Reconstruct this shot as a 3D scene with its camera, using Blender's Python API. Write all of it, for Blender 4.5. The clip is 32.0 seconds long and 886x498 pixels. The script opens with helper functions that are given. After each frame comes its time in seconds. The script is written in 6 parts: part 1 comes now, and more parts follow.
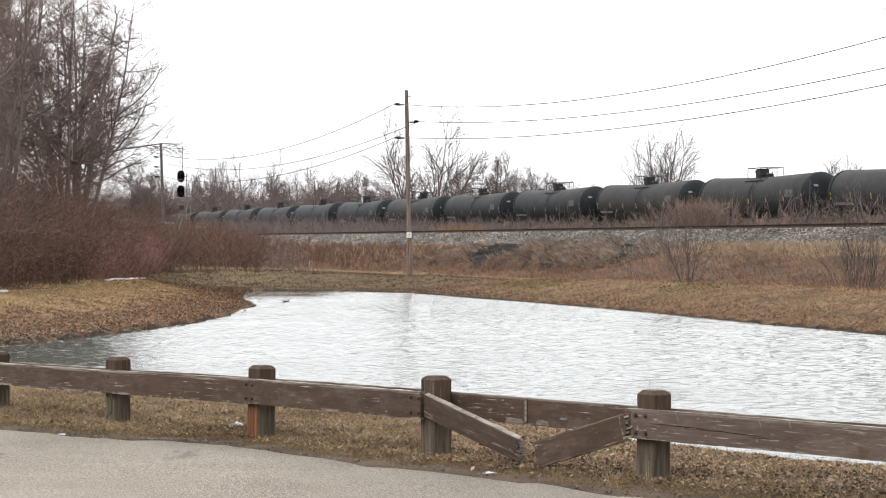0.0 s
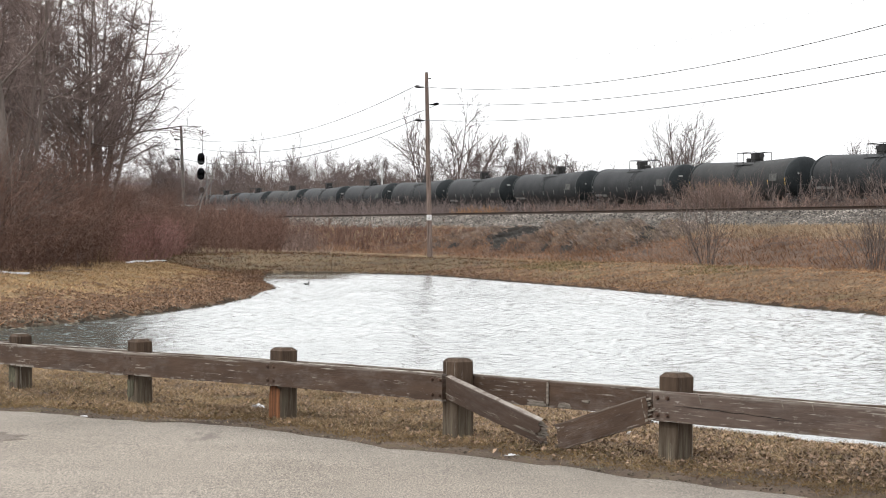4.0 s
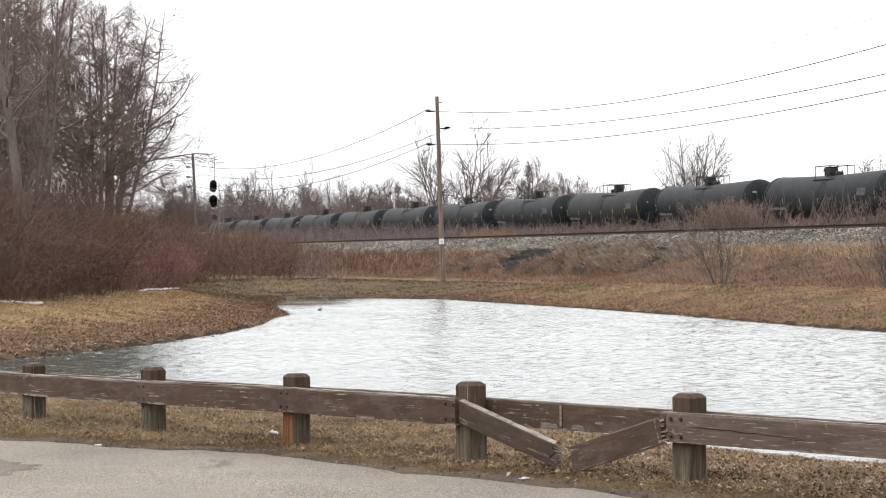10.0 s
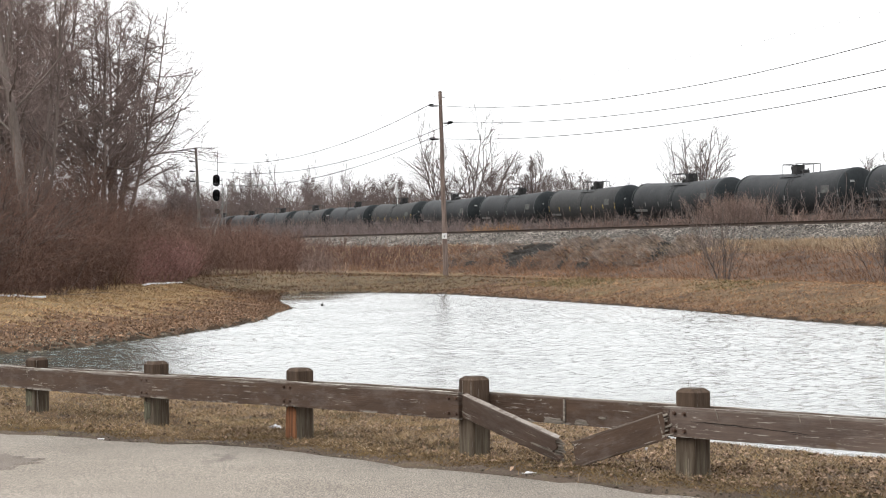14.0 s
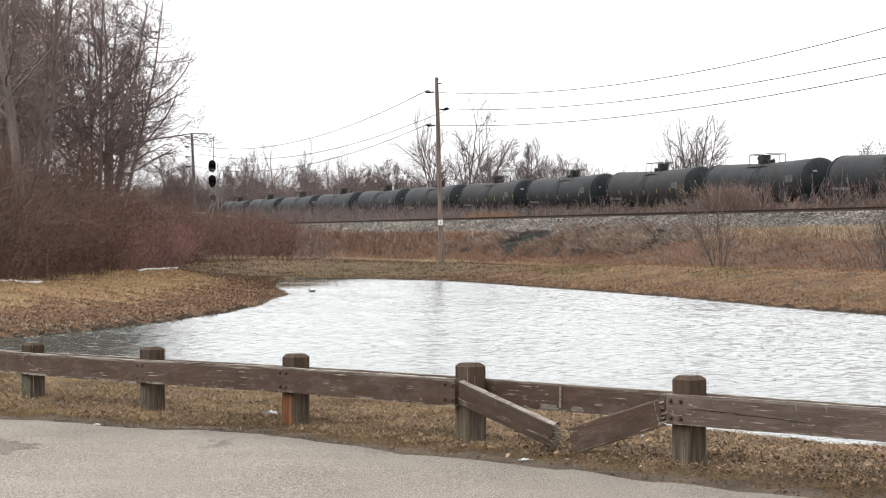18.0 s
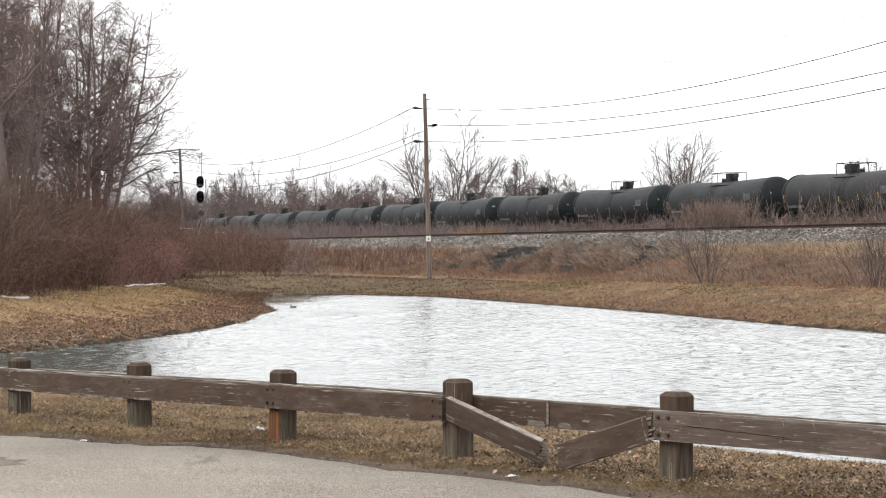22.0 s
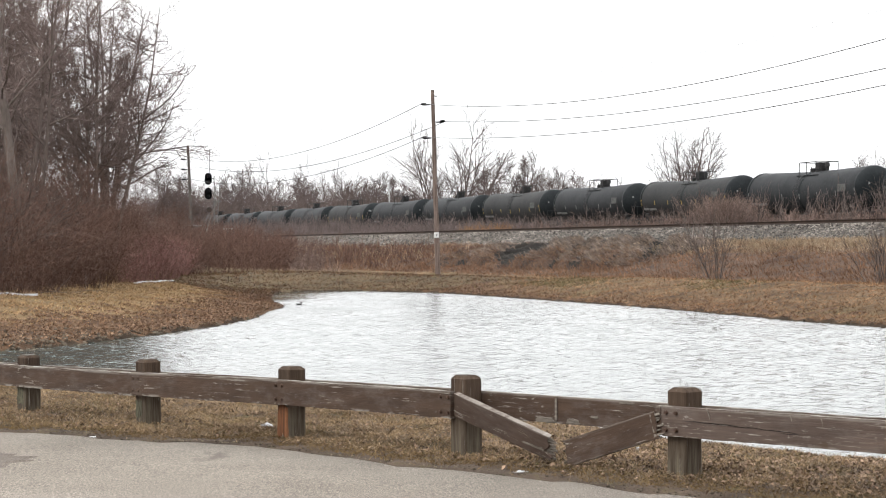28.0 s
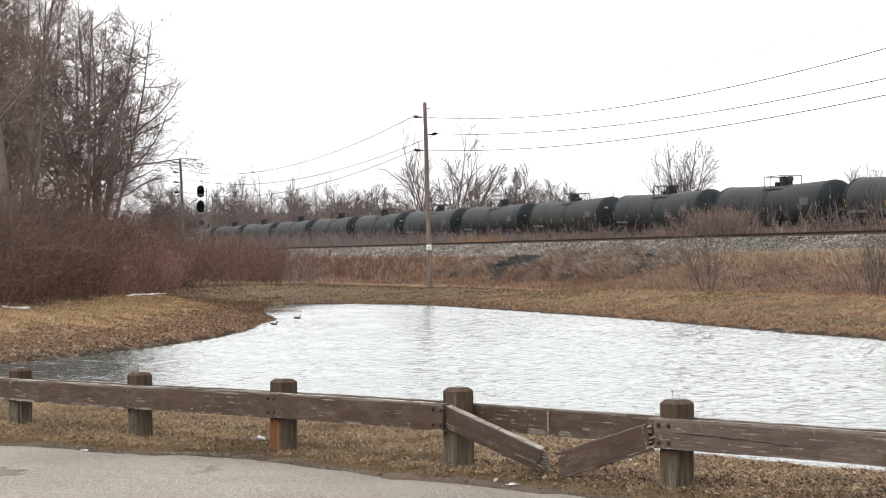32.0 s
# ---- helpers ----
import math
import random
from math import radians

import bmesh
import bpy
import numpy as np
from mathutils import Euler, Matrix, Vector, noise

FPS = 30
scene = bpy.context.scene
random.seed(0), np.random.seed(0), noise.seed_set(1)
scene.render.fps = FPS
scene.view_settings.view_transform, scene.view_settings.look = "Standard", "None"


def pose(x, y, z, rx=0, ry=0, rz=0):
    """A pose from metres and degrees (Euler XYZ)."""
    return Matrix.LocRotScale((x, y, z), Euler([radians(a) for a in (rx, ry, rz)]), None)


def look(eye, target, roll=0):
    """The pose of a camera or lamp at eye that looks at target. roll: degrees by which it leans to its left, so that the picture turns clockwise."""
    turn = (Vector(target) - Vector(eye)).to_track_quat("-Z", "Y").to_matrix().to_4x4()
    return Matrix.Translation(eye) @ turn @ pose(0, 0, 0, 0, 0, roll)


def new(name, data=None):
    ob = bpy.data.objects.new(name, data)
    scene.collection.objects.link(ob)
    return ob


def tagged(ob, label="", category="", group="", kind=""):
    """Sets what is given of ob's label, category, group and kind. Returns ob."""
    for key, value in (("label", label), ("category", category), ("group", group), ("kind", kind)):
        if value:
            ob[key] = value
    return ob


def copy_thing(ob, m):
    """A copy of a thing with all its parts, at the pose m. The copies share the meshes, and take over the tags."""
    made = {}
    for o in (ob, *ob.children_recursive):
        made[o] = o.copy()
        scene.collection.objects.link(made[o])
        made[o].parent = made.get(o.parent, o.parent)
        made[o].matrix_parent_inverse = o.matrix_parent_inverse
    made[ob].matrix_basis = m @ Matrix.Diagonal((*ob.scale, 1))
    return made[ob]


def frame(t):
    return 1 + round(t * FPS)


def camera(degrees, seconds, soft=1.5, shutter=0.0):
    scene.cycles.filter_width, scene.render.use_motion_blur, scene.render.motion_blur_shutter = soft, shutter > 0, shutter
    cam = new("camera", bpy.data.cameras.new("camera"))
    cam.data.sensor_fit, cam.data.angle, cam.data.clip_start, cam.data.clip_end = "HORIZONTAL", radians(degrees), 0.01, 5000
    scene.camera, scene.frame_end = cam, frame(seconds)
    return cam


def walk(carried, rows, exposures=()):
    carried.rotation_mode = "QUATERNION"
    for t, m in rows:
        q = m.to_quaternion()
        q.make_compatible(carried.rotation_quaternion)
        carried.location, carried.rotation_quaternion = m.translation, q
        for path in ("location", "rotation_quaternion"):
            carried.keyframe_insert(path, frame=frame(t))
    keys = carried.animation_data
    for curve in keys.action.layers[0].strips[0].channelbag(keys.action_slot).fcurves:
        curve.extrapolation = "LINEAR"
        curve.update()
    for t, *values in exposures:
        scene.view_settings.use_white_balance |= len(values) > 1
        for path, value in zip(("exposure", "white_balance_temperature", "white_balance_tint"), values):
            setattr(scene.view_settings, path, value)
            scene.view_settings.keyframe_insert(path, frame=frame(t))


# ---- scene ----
LENS = 26.0
cam = camera(LENS, 32.0, soft=1.1)
# seconds, place, then the camera's pitch, roll and yaw in degrees (hand-held, on one spot)
PATH = [
    (0.0, 0.006, -0.013, 1.602, -0.020, 0.376, -0.953),
    (0.5, 0.006, -0.011, 1.601, -0.058, 0.486, -0.926),
    (1.0, -0.001, -0.032, 1.602, -0.110, 0.497, -0.735),
    (1.5, 0.001, -0.001, 1.597, -0.276, 0.555, -0.654),
    (2.0, -0.003, -0.011, 1.600, -0.549, 0.437, -0.663),
    (2.5, -0.002, 0.011, 1.598, -0.643, 0.395, -0.589),
    (3.0, -0.007, 0.013, 1.597, -0.636, 0.389, -0.438),
    (3.5, -0.010, -0.001, 1.599, -0.558, 0.425, -0.405),
    (5.5, -0.007, 0.006, 1.598, -0.528, 0.128, -0.129),
    (6.0, -0.002, 0.008, 1.599, -0.370, 0.057, -0.132),
    (6.5, -0.001, -0.001, 1.601, -0.218, -0.071, -0.133),
    (7.0, -0.001, -0.007, 1.599, -0.121, -0.047, -0.133),
    (7.5, 0.002, -0.002, 1.599, -0.108, -0.001, -0.118),
    (8.0, -0.000, -0.005, 1.600, -0.065, -0.022, -0.133),
    (8.5, 0.000, -0.002, 1.599, -0.002, -0.108, -0.108),
    (9.0, 0.005, -0.007, 1.603, 0.050, -0.157, -0.054),
    (9.5, 0.002, -0.014, 1.601, 0.113, -0.221, -0.015),
    (10.0, 0.007, -0.013, 1.602, 0.162, -0.436, 0.023),
    (10.5, 0.005, -0.008, 1.601, 0.221, -0.238, 0.023),
    (11.0, -0.000, -0.020, 1.600, 0.149, -0.199, -0.005),
    (11.5, 0.003, -0.006, 1.599, 0.091, -0.450, 0.006),
    (12.0, 0.002, -0.004, 1.600, 0.060, -0.443, 0.001),
    (12.5, -0.001, -0.001, 1.603, 0.088, -0.304, -0.023),
    (13.0, 0.000, -0.000, 1.600, 0.127, -0.350, 0.000),
    (13.5, 0.000, 0.005, 1.597, 0.088, -0.378, 0.076),
    (14.0, 0.002, 0.004, 1.598, 0.006, -0.363, 0.110),
    (14.5, -0.002, -0.001, 1.597, -0.066, -0.275, 0.103),
    (16.5, -0.003, 0.012, 1.596, -0.162, -0.386, 0.035),
    (17.0, -0.003, -0.009, 1.599, -0.252, -0.285, 0.027),
    (17.5, -0.004, 0.010, 1.597, -0.362, -0.190, 0.020),
    (18.0, -0.006, 0.011, 1.599, -0.400, -0.156, -0.017),
    (18.5, -0.006, 0.020, 1.597, -0.386, -0.227, -0.046),
    (19.0, -0.005, 0.014, 1.602, -0.245, -0.319, -0.082),
    (19.5, -0.002, 0.028, 1.600, 0.001, -0.416, -0.106),
    (20.0, 0.000, 0.010, 1.601, 0.166, -0.488, -0.154),
    (20.5, -0.002, 0.011, 1.597, 0.148, -0.488, -0.214),
    (21.0, -0.000, 0.010, 1.598, 0.108, -0.315, -0.272),
    (21.5, -0.004, 0.030, 1.594, 0.103, -0.143, -0.346),
    (22.0, -0.002, 0.019, 1.597, 0.084, -0.086, -0.376),
    (22.5, 0.002, 0.019, 1.597, 0.045, -0.023, -0.373),
    (23.0, -0.002, 0.009, 1.598, 0.048, -0.100, -0.428),
    (23.5, -0.002, 0.011, 1.597, 0.040, -0.064, -0.446),
    (24.0, 0.001, 0.009, 1.598, -0.060, -0.094, -0.442),
    (24.5, -0.007, 0.004, 1.597, -0.128, -0.099, -0.392),
    (25.0, -0.004, 0.016, 1.598, -0.131, -0.003, -0.317),
    (25.5, -0.007, -0.019, 1.601, -0.135, -0.033, -0.239),
    (27.5, -0.001, -0.013, 1.598, -0.027, -0.134, -0.079),
    (28.0, -0.001, 0.001, 1.597, -0.027, -0.203, -0.131),
    (28.5, 0.004, -0.013, 1.599, -0.040, -0.277, -0.154),
    (29.0, 0.000, 0.002, 1.599, 0.017, -0.052, -0.207),
    (29.5, 0.000, -0.012, 1.599, 0.049, -0.012, -0.221),
    (30.0, 0.000, -0.004, 1.600, 0.076, -0.159, -0.207),
    (30.5, 0.003, -0.000, 1.598, 0.178, -0.190, -0.159),
    (31.0, 0.004, 0.004, 1.600, 0.237, -0.257, -0.183),
    (31.5, 0.005, 0.010, 1.595, 0.298, -0.261, -0.272),
    (32.0, 0.004, 0.008, 1.597, 0.341, -0.288, -0.355),
]


def held(x, y, z, pitch, roll, yaw):
    return Matrix.Translation((x, y, z)) @ Matrix.Rotation(radians(yaw), 4, "Z") @ Matrix.Rotation(radians(90 + pitch), 4, "X") @ Matrix.Rotation(radians(roll), 4, "Z")


walk(cam, [(t, held(*row)) for t, *row in PATH], exposures=[(0.0, 0.0), (32.0, 0.0)])

# ---- world, sun ----
SUN_ELEVATION, SUN_AZIMUTH = radians(48), radians(-115)
world = bpy.data.worlds.new("overcast_sky")
scene.world = world
world.use_nodes = True
wt = world.node_tree
wt.nodes.clear()
sky = wt.nodes.new("ShaderNodeTexSky")
sky.sky_type, sky.sun_disc, sky.sun_elevation, sky.sun_rotation = "NISHITA", False, SUN_ELEVATION, SUN_AZIMUTH
sky.air_density, sky.dust_density = 1.0, 4.0
grey = wt.nodes.new("ShaderNodeHueSaturation")
grey.inputs["Saturation"].default_value = 0.12
wt.links.new(sky.outputs[0], grey.inputs["Color"])
clear = wt.nodes.new("ShaderNodeBackground")
clear.inputs["Strength"].default_value = 0.05
wt.links.new(grey.outputs[0], clear.inputs["Color"])
cloud = wt.nodes.new("ShaderNodeBackground")
cloud.inputs["Color"].default_value = (0.975, 0.985, 1.0, 1)
# an overcast sky: about three times as bright overhead as at the horizon
place = wt.nodes.new("ShaderNodeTexCoord")
split = wt.nodes.new("ShaderNodeSeparateXYZ")
wt.links.new(place.outputs["Generated"], split.inputs[0])
lift = wt.nodes.new("ShaderNodeMapRange")
for k, v in (("From Min", 0.0), ("From Max", 0.52), ("To Min", 1.08), ("To Max", 3.1)):
    lift.inputs[k].default_value = v
wt.links.new(split.outputs["Z"], lift.inputs["Value"])
wt.links.new(lift.outputs[0], cloud.inputs["Strength"])
both = wt.nodes.new("ShaderNodeAddShader")
wt.links.new(clear.outputs[0], both.inputs[0])
wt.links.new(cloud.outputs[0], both.inputs[1])
wt.links.new(both.outputs[0], wt.nodes.new("ShaderNodeOutputWorld").inputs[0])

sun = new("sun", bpy.data.lights.new("sun", "SUN"))
sun.data.energy, sun.data.angle, sun.data.color = 1.5, radians(25), (1.0, 0.97, 0.92)
sun.matrix_world = look((math.sin(SUN_AZIMUTH) * 60, math.cos(SUN_AZIMUTH) * 60, 60 * math.tan(SUN_ELEVATION)), (0, 0, 0))

# ---- materials ----


def nodes_of(name):
    m = bpy.data.materials.new(name)
    m.use_nodes = True
    t = m.node_tree
    return m, t, t.nodes["Principled BSDF"]


def add(t, kind, **values):
    n = t.nodes.new(kind)
    for k, v in values.items():
        n.inputs[k].default_value = v
    return n


def ramp(t, source, stops):
    n = t.nodes.new("ShaderNodeValToRGB")
    e = n.color_ramp.elements
    while len(e) < len(stops):
        e.new(0.5)
    for k, (at, colour) in zip(e, stops):
        k.position, k.color = at, (*colour, 1)
    t.links.new(source, n.inputs[0])
    return n.outputs[0]


def mixed(t, a, b, factor, how="MIX"):
    n = t.nodes.new("ShaderNodeMix")
    n.data_type, n.blend_type = "RGBA", how
    for socket, v in ((n.inputs[6], a), (n.inputs[7], b), (n.inputs[0], factor)):
        if isinstance(v, (int, float)):
            socket.default_value = v
        elif isinstance(v, tuple):
            socket.default_value = (*v, 1)
        else:
            t.links.new(v, socket)
    return n.outputs[2]


def coords(t, stretch=(1, 1, 1), shift=True):
    """Object coordinates, stretched, shifted by each object's random number."""
    c = t.nodes.new("ShaderNodeTexCoord")
    m = t.nodes.new("ShaderNodeMapping")
    m.inputs["Scale"].default_value = stretch
    t.links.new(c.outputs["Object"], m.inputs["Vector"])
    if shift:
        i = t.nodes.new("ShaderNodeObjectInfo")
        s = t.nodes.new("ShaderNodeMath")
        s.operation = "MULTIPLY"
        s.inputs[1].default_value = 37.0
        t.links.new(i.outputs["Random"], s.inputs[0])
        t.links.new(s.outputs[0], m.inputs["Location"])
    return m.outputs[0]


def noise_of(t, vec, scale, detail=4.0, rough=0.6):
    n = add(t, "ShaderNodeTexNoise", Scale=scale, Detail=detail, Roughness=rough)
    t.links.new(vec, n.inputs["Vector"])
    return n.outputs["Fac"]


def bumped(t, b, source, strength, distance):
    n = add(t, "ShaderNodeBump", Strength=strength, Distance=distance)
    t.links.new(source, n.inputs["Height"])
    t.links.new(n.outputs[0], b.inputs["Normal"])


def surface(name, low, high, scale=3.0, fine=40.0, rough=0.8, metal=0.0, bump=0.3, depth=0.01, stain=None, stretch=(1, 1, 1), island=0.0, shine=0.35):
    """Two colours by a broad and a fine grain, an optional stain, and a relief of the fine grain."""
    m, t, b = nodes_of(name)
    v = coords(t, stretch)
    broad, grain = noise_of(t, v, scale), noise_of(t, v, fine, 6.0, 0.7)
    c = ramp(t, broad, [(0.3, low), (0.7, high)])
    c = mixed(t, c, ramp(t, grain, [(0.25, (0.55,) * 3), (0.75, (1.35,) * 3)]), 0.8, "MULTIPLY")
    if stain:
        c = mixed(t, c, stain, ramp(t, noise_of(t, v, scale * 2.3, 8.0, 0.75), [(0.55, (0,) * 3), (0.68, (1,) * 3)]))
    if island:
        g = t.nodes.new("ShaderNodeNewGeometry")
        c = mixed(t, c, ramp(t, g.outputs["Random Per Island"], [(0.0, (1 - island,) * 3), (1.0, (1 + island,) * 3)]), 1.0, "MULTIPLY")
    t.links.new(c, b.inputs["Base Color"])
    b.inputs["Roughness"].default_value, b.inputs["Metallic"].default_value = rough, metal
    b.inputs["Specular IOR Level"].default_value = shine
    if bump:
        bumped(t, b, grain, bump, depth)
    return m


def ground_material():
    """Dry winter turf: straw, tan and a little green, bare earth here and there."""
    m, t, b = nodes_of("dry_turf")
    v = coords(t, shift=False)
    broad, middle, fine = noise_of(t, v, 0.12, 5.0), noise_of(t, v, 0.8, 8.0, 0.75), noise_of(t, v, 9.0, 8.0, 0.8)
    c = ramp(t, middle, [(0.35, (0.036, 0.022, 0.013)), (0.5, (0.094, 0.060, 0.033)), (0.65, (0.152, 0.102, 0.057))])
    c = mixed(t, c, (0.085, 0.080, 0.034), ramp(t, broad, [(0.52, (0,) * 3), (0.64, (0.35,) * 3)]))
    c = mixed(t, c, (0.055, 0.038, 0.027), ramp(t, noise_of(t, v, 0.35, 8.0, 0.8), [(0.5, (0,) * 3), (0.64, (0.25,) * 3)]))
    c = mixed(t, c, ramp(t, fine, [(0.32, (0.35,) * 3), (0.68, (1.55,) * 3)]), 0.9, "MULTIPLY")
    t.links.new(c, b.inputs["Base Color"])
    b.inputs["Roughness"].default_value = 0.95
    b.inputs["Specular IOR Level"].default_value = 0.1
    bumped(t, b, fine, 0.9, 0.08)
    return m


def water_material():
    m, t, b = nodes_of("pond_water")
    b.inputs["Base Color"].default_value = (0.040, 0.047, 0.041, 1)
    b.inputs["Roughness"].default_value, b.inputs["IOR"].default_value = 0.06, 1.333
    v = coords(t, (1.0, 1.15, 1), False)
    # the far corner lies in the bank's lee and is almost calm
    c = t.nodes.new("ShaderNodeTexCoord")
    split = t.nodes.new("ShaderNodeSeparateXYZ")
    t.links.new(c.outputs["Object"], split.inputs[0])
    calm = []
    for axis, start, end in (("Y", 60.0, 66.0), ("X", -1.5, -4.0)):
        r = add(t, "ShaderNodeMapRange", **{"From Min": start, "From Max": end, "To Min": 0.0, "To Max": 0.95})
        t.links.new(split.outputs[axis], r.inputs["Value"])
        calm.append(r.outputs[0])
    lee = mixed(t, calm[0], calm[1], 1.0, "MULTIPLY")
    bumped(t, b, mixed(t, noise_of(t, v, 13.0, 3.0, 0.55), (0.5, 0.5, 0.5), lee), 1.0, 0.006)
    t.links.new(ramp(t, noise_of(t, v, 0.25, 2.0, 0.5), [(0.4, (0.07,) * 3), (0.65, (0.11,) * 3)]), b.inputs["Roughness"])
    return m


def board_material(name="worn_brown_paint", low=(0.030, 0.0163, 0.0095), high=(0.051, 0.0293, 0.0173), wear=0.0):
    """Brown paint on weathered planks: fine scratches along the grain, chips at the edges, bare grey wood under them,
    skylight painted on the top edge.
    """
    m, t, b = nodes_of(name)
    v = coords(t, (2.2, 1, 60.0))
    w = coords(t, (1.0, 1, 5.0))
    grain = noise_of(t, v, 1.6, 8.0, 0.75)
    c = ramp(t, noise_of(t, w, 1.8), [(0.3, low), (0.7, high)])
    c = mixed(t, c, ramp(t, grain, [(0.3, (0.7,) * 3), (0.7, (1.2,) * 3)]), 0.8, "MULTIPLY")
    veil = ramp(t, noise_of(t, coords(t, (1.0, 1, 2.5)), 2.6, 7.0, 0.72), [(0.50, (0,) * 3), (0.62, (0.38,) * 3)])
    c = mixed(t, c, mixed(t, (0.060, 0.046, 0.038), (0.115, 0.094, 0.082), grain), veil)
    bare = mixed(t, (0.105, 0.092, 0.078), (0.28, 0.255, 0.225), grain)
    place = t.nodes.new("ShaderNodeTexCoord")
    split = t.nodes.new("ShaderNodeSeparateXYZ")
    t.links.new(place.outputs["Object"], split.inputs[0])
    off = t.nodes.new("ShaderNodeMath")
    off.operation = "ABSOLUTE"
    t.links.new(split.outputs["Z"], off.inputs[0])
    # where the paint gives way: in patches, and more towards the board's two long edges
    patch = mixed(t, ramp(t, noise_of(t, w, 1.9, 5.0, 0.65), [(0.50 - wear, (0,) * 3), (0.58 - wear, (1,) * 3)]), ramp(t, off.outputs[0], [(0.06, (0,) * 3), (0.115, (0.6,) * 3)]), 1.0, "ADD")
    scratch = ramp(t, noise_of(t, coords(t, (3.0, 1, 75.0)), 1.0, 5.0, 0.65), [(0.612, (0,) * 3), (0.63, (1,) * 3)])
    chip = ramp(t, noise_of(t, coords(t, (7.0, 1, 30.0)), 1.3, 7.0, 0.75), [(0.615, (0,) * 3), (0.63, (1,) * 3)])
    worn = mixed(t, mixed(t, scratch, chip, 1.0, "ADD"), patch, 1.0, "MULTIPLY")
    # pale top edge: flaked paint, and the sky's light on it coloured in
    rim = mixed(t, ramp(t, split.outputs["Z"], [(0.082, (0,) * 3), (0.106, (1,) * 3)]), ramp(t, noise_of(t, v, 0.9, 8.0, 0.8), [(0.44, (0,) * 3), (0.52, (1,) * 3)]), 1.0, "MULTIPLY")
    under = t.nodes.new("ShaderNodeMath")
    under.operation = "MULTIPLY"
    under.inputs[1].default_value = -1.0
    t.links.new(split.outputs["Z"], under.inputs[0])
    foot = mixed(t, ramp(t, under.outputs[0], [(0.085, (0,) * 3), (0.104, (1,) * 3)]), ramp(t, noise_of(t, coords(t, (4.0, 1, 12.0)), 1.0, 6.0, 0.7), [(0.50, (0,) * 3), (0.56, (0.8,) * 3)]), 1.0, "MULTIPLY")
    c = mixed(t, c, bare, mixed(t, mixed(t, worn, foot, 1.0, "ADD"), rim, 1.0, "ADD"))
    stain = ramp(t, noise_of(t, coords(t, (2.6, 1, 3.4)), 1.2, 5.0, 0.6), [(0.64, (0,) * 3), (0.70, (0.7,) * 3)])
    c = mixed(t, c, (0.046, 0.027, 0.014), stain)
    c = mixed(t, c, (0.006, 0.005, 0.004), ramp(t, noise_of(t, coords(t, (0.5, 1, 34.0)), 1.0, 6.0, 0.7), [(0.27, (0.9,) * 3), (0.32, (0,) * 3)]))
    t.links.new(c, b.inputs["Base Color"])
    b.inputs["Roughness"].default_value = 0.78
    b.inputs["Specular IOR Level"].default_value = 0.25
    bumped(t, b, grain, 0.6, 0.006)
    return m


def asphalt_material(name="old_asphalt", low=(0.122, 0.104, 0.085), high=(0.172, 0.150, 0.125)):
    """Grey old asphalt: pale stones in worn binder, damp stains drawn out along the lot, soil rubbed in."""
    m, t, b = nodes_of(name)
    v = coords(t, shift=False)
    w = coords(t, (0.8, 0.22, 1), False)
    broad, speck = noise_of(t, v, 0.45, 7.0, 0.7), noise_of(t, v, 95.0, 3.0, 0.85)
    grit = noise_of(t, coords(t, (1, 0.2, 1), False), 90.0, 3.0, 0.8)
    c = ramp(t, broad, [(0.32, low), (0.68, high)])
    c = mixed(t, c, ramp(t, speck, [(0.34, (0.35,) * 3), (0.66, (1.65,) * 3)]), 0.9, "MULTIPLY")
    c = mixed(t, c, ramp(t, grit, [(0.36, (0.5,) * 3), (0.66, (1.5,) * 3)]), 0.9, "MULTIPLY")
    c = mixed(t, c, (0.072, 0.058, 0.048), ramp(t, noise_of(t, w, 1.1, 6.0, 0.7), [(0.61, (0,) * 3), (0.66, (0.75,) * 3)]))
    c = mixed(t, c, (0.040, 0.034, 0.030), ramp(t, noise_of(t, v, 7.0, 4.0, 0.6), [(0.73, (0,) * 3), (0.76, (0.9,) * 3)]))
    t.links.new(c, b.inputs["Base Color"])
    b.inputs["Roughness"].default_value = 0.9
    b.inputs["Specular IOR Level"].default_value = 0.15
    bumped(t, b, speck, 0.7, 0.010)
    return m


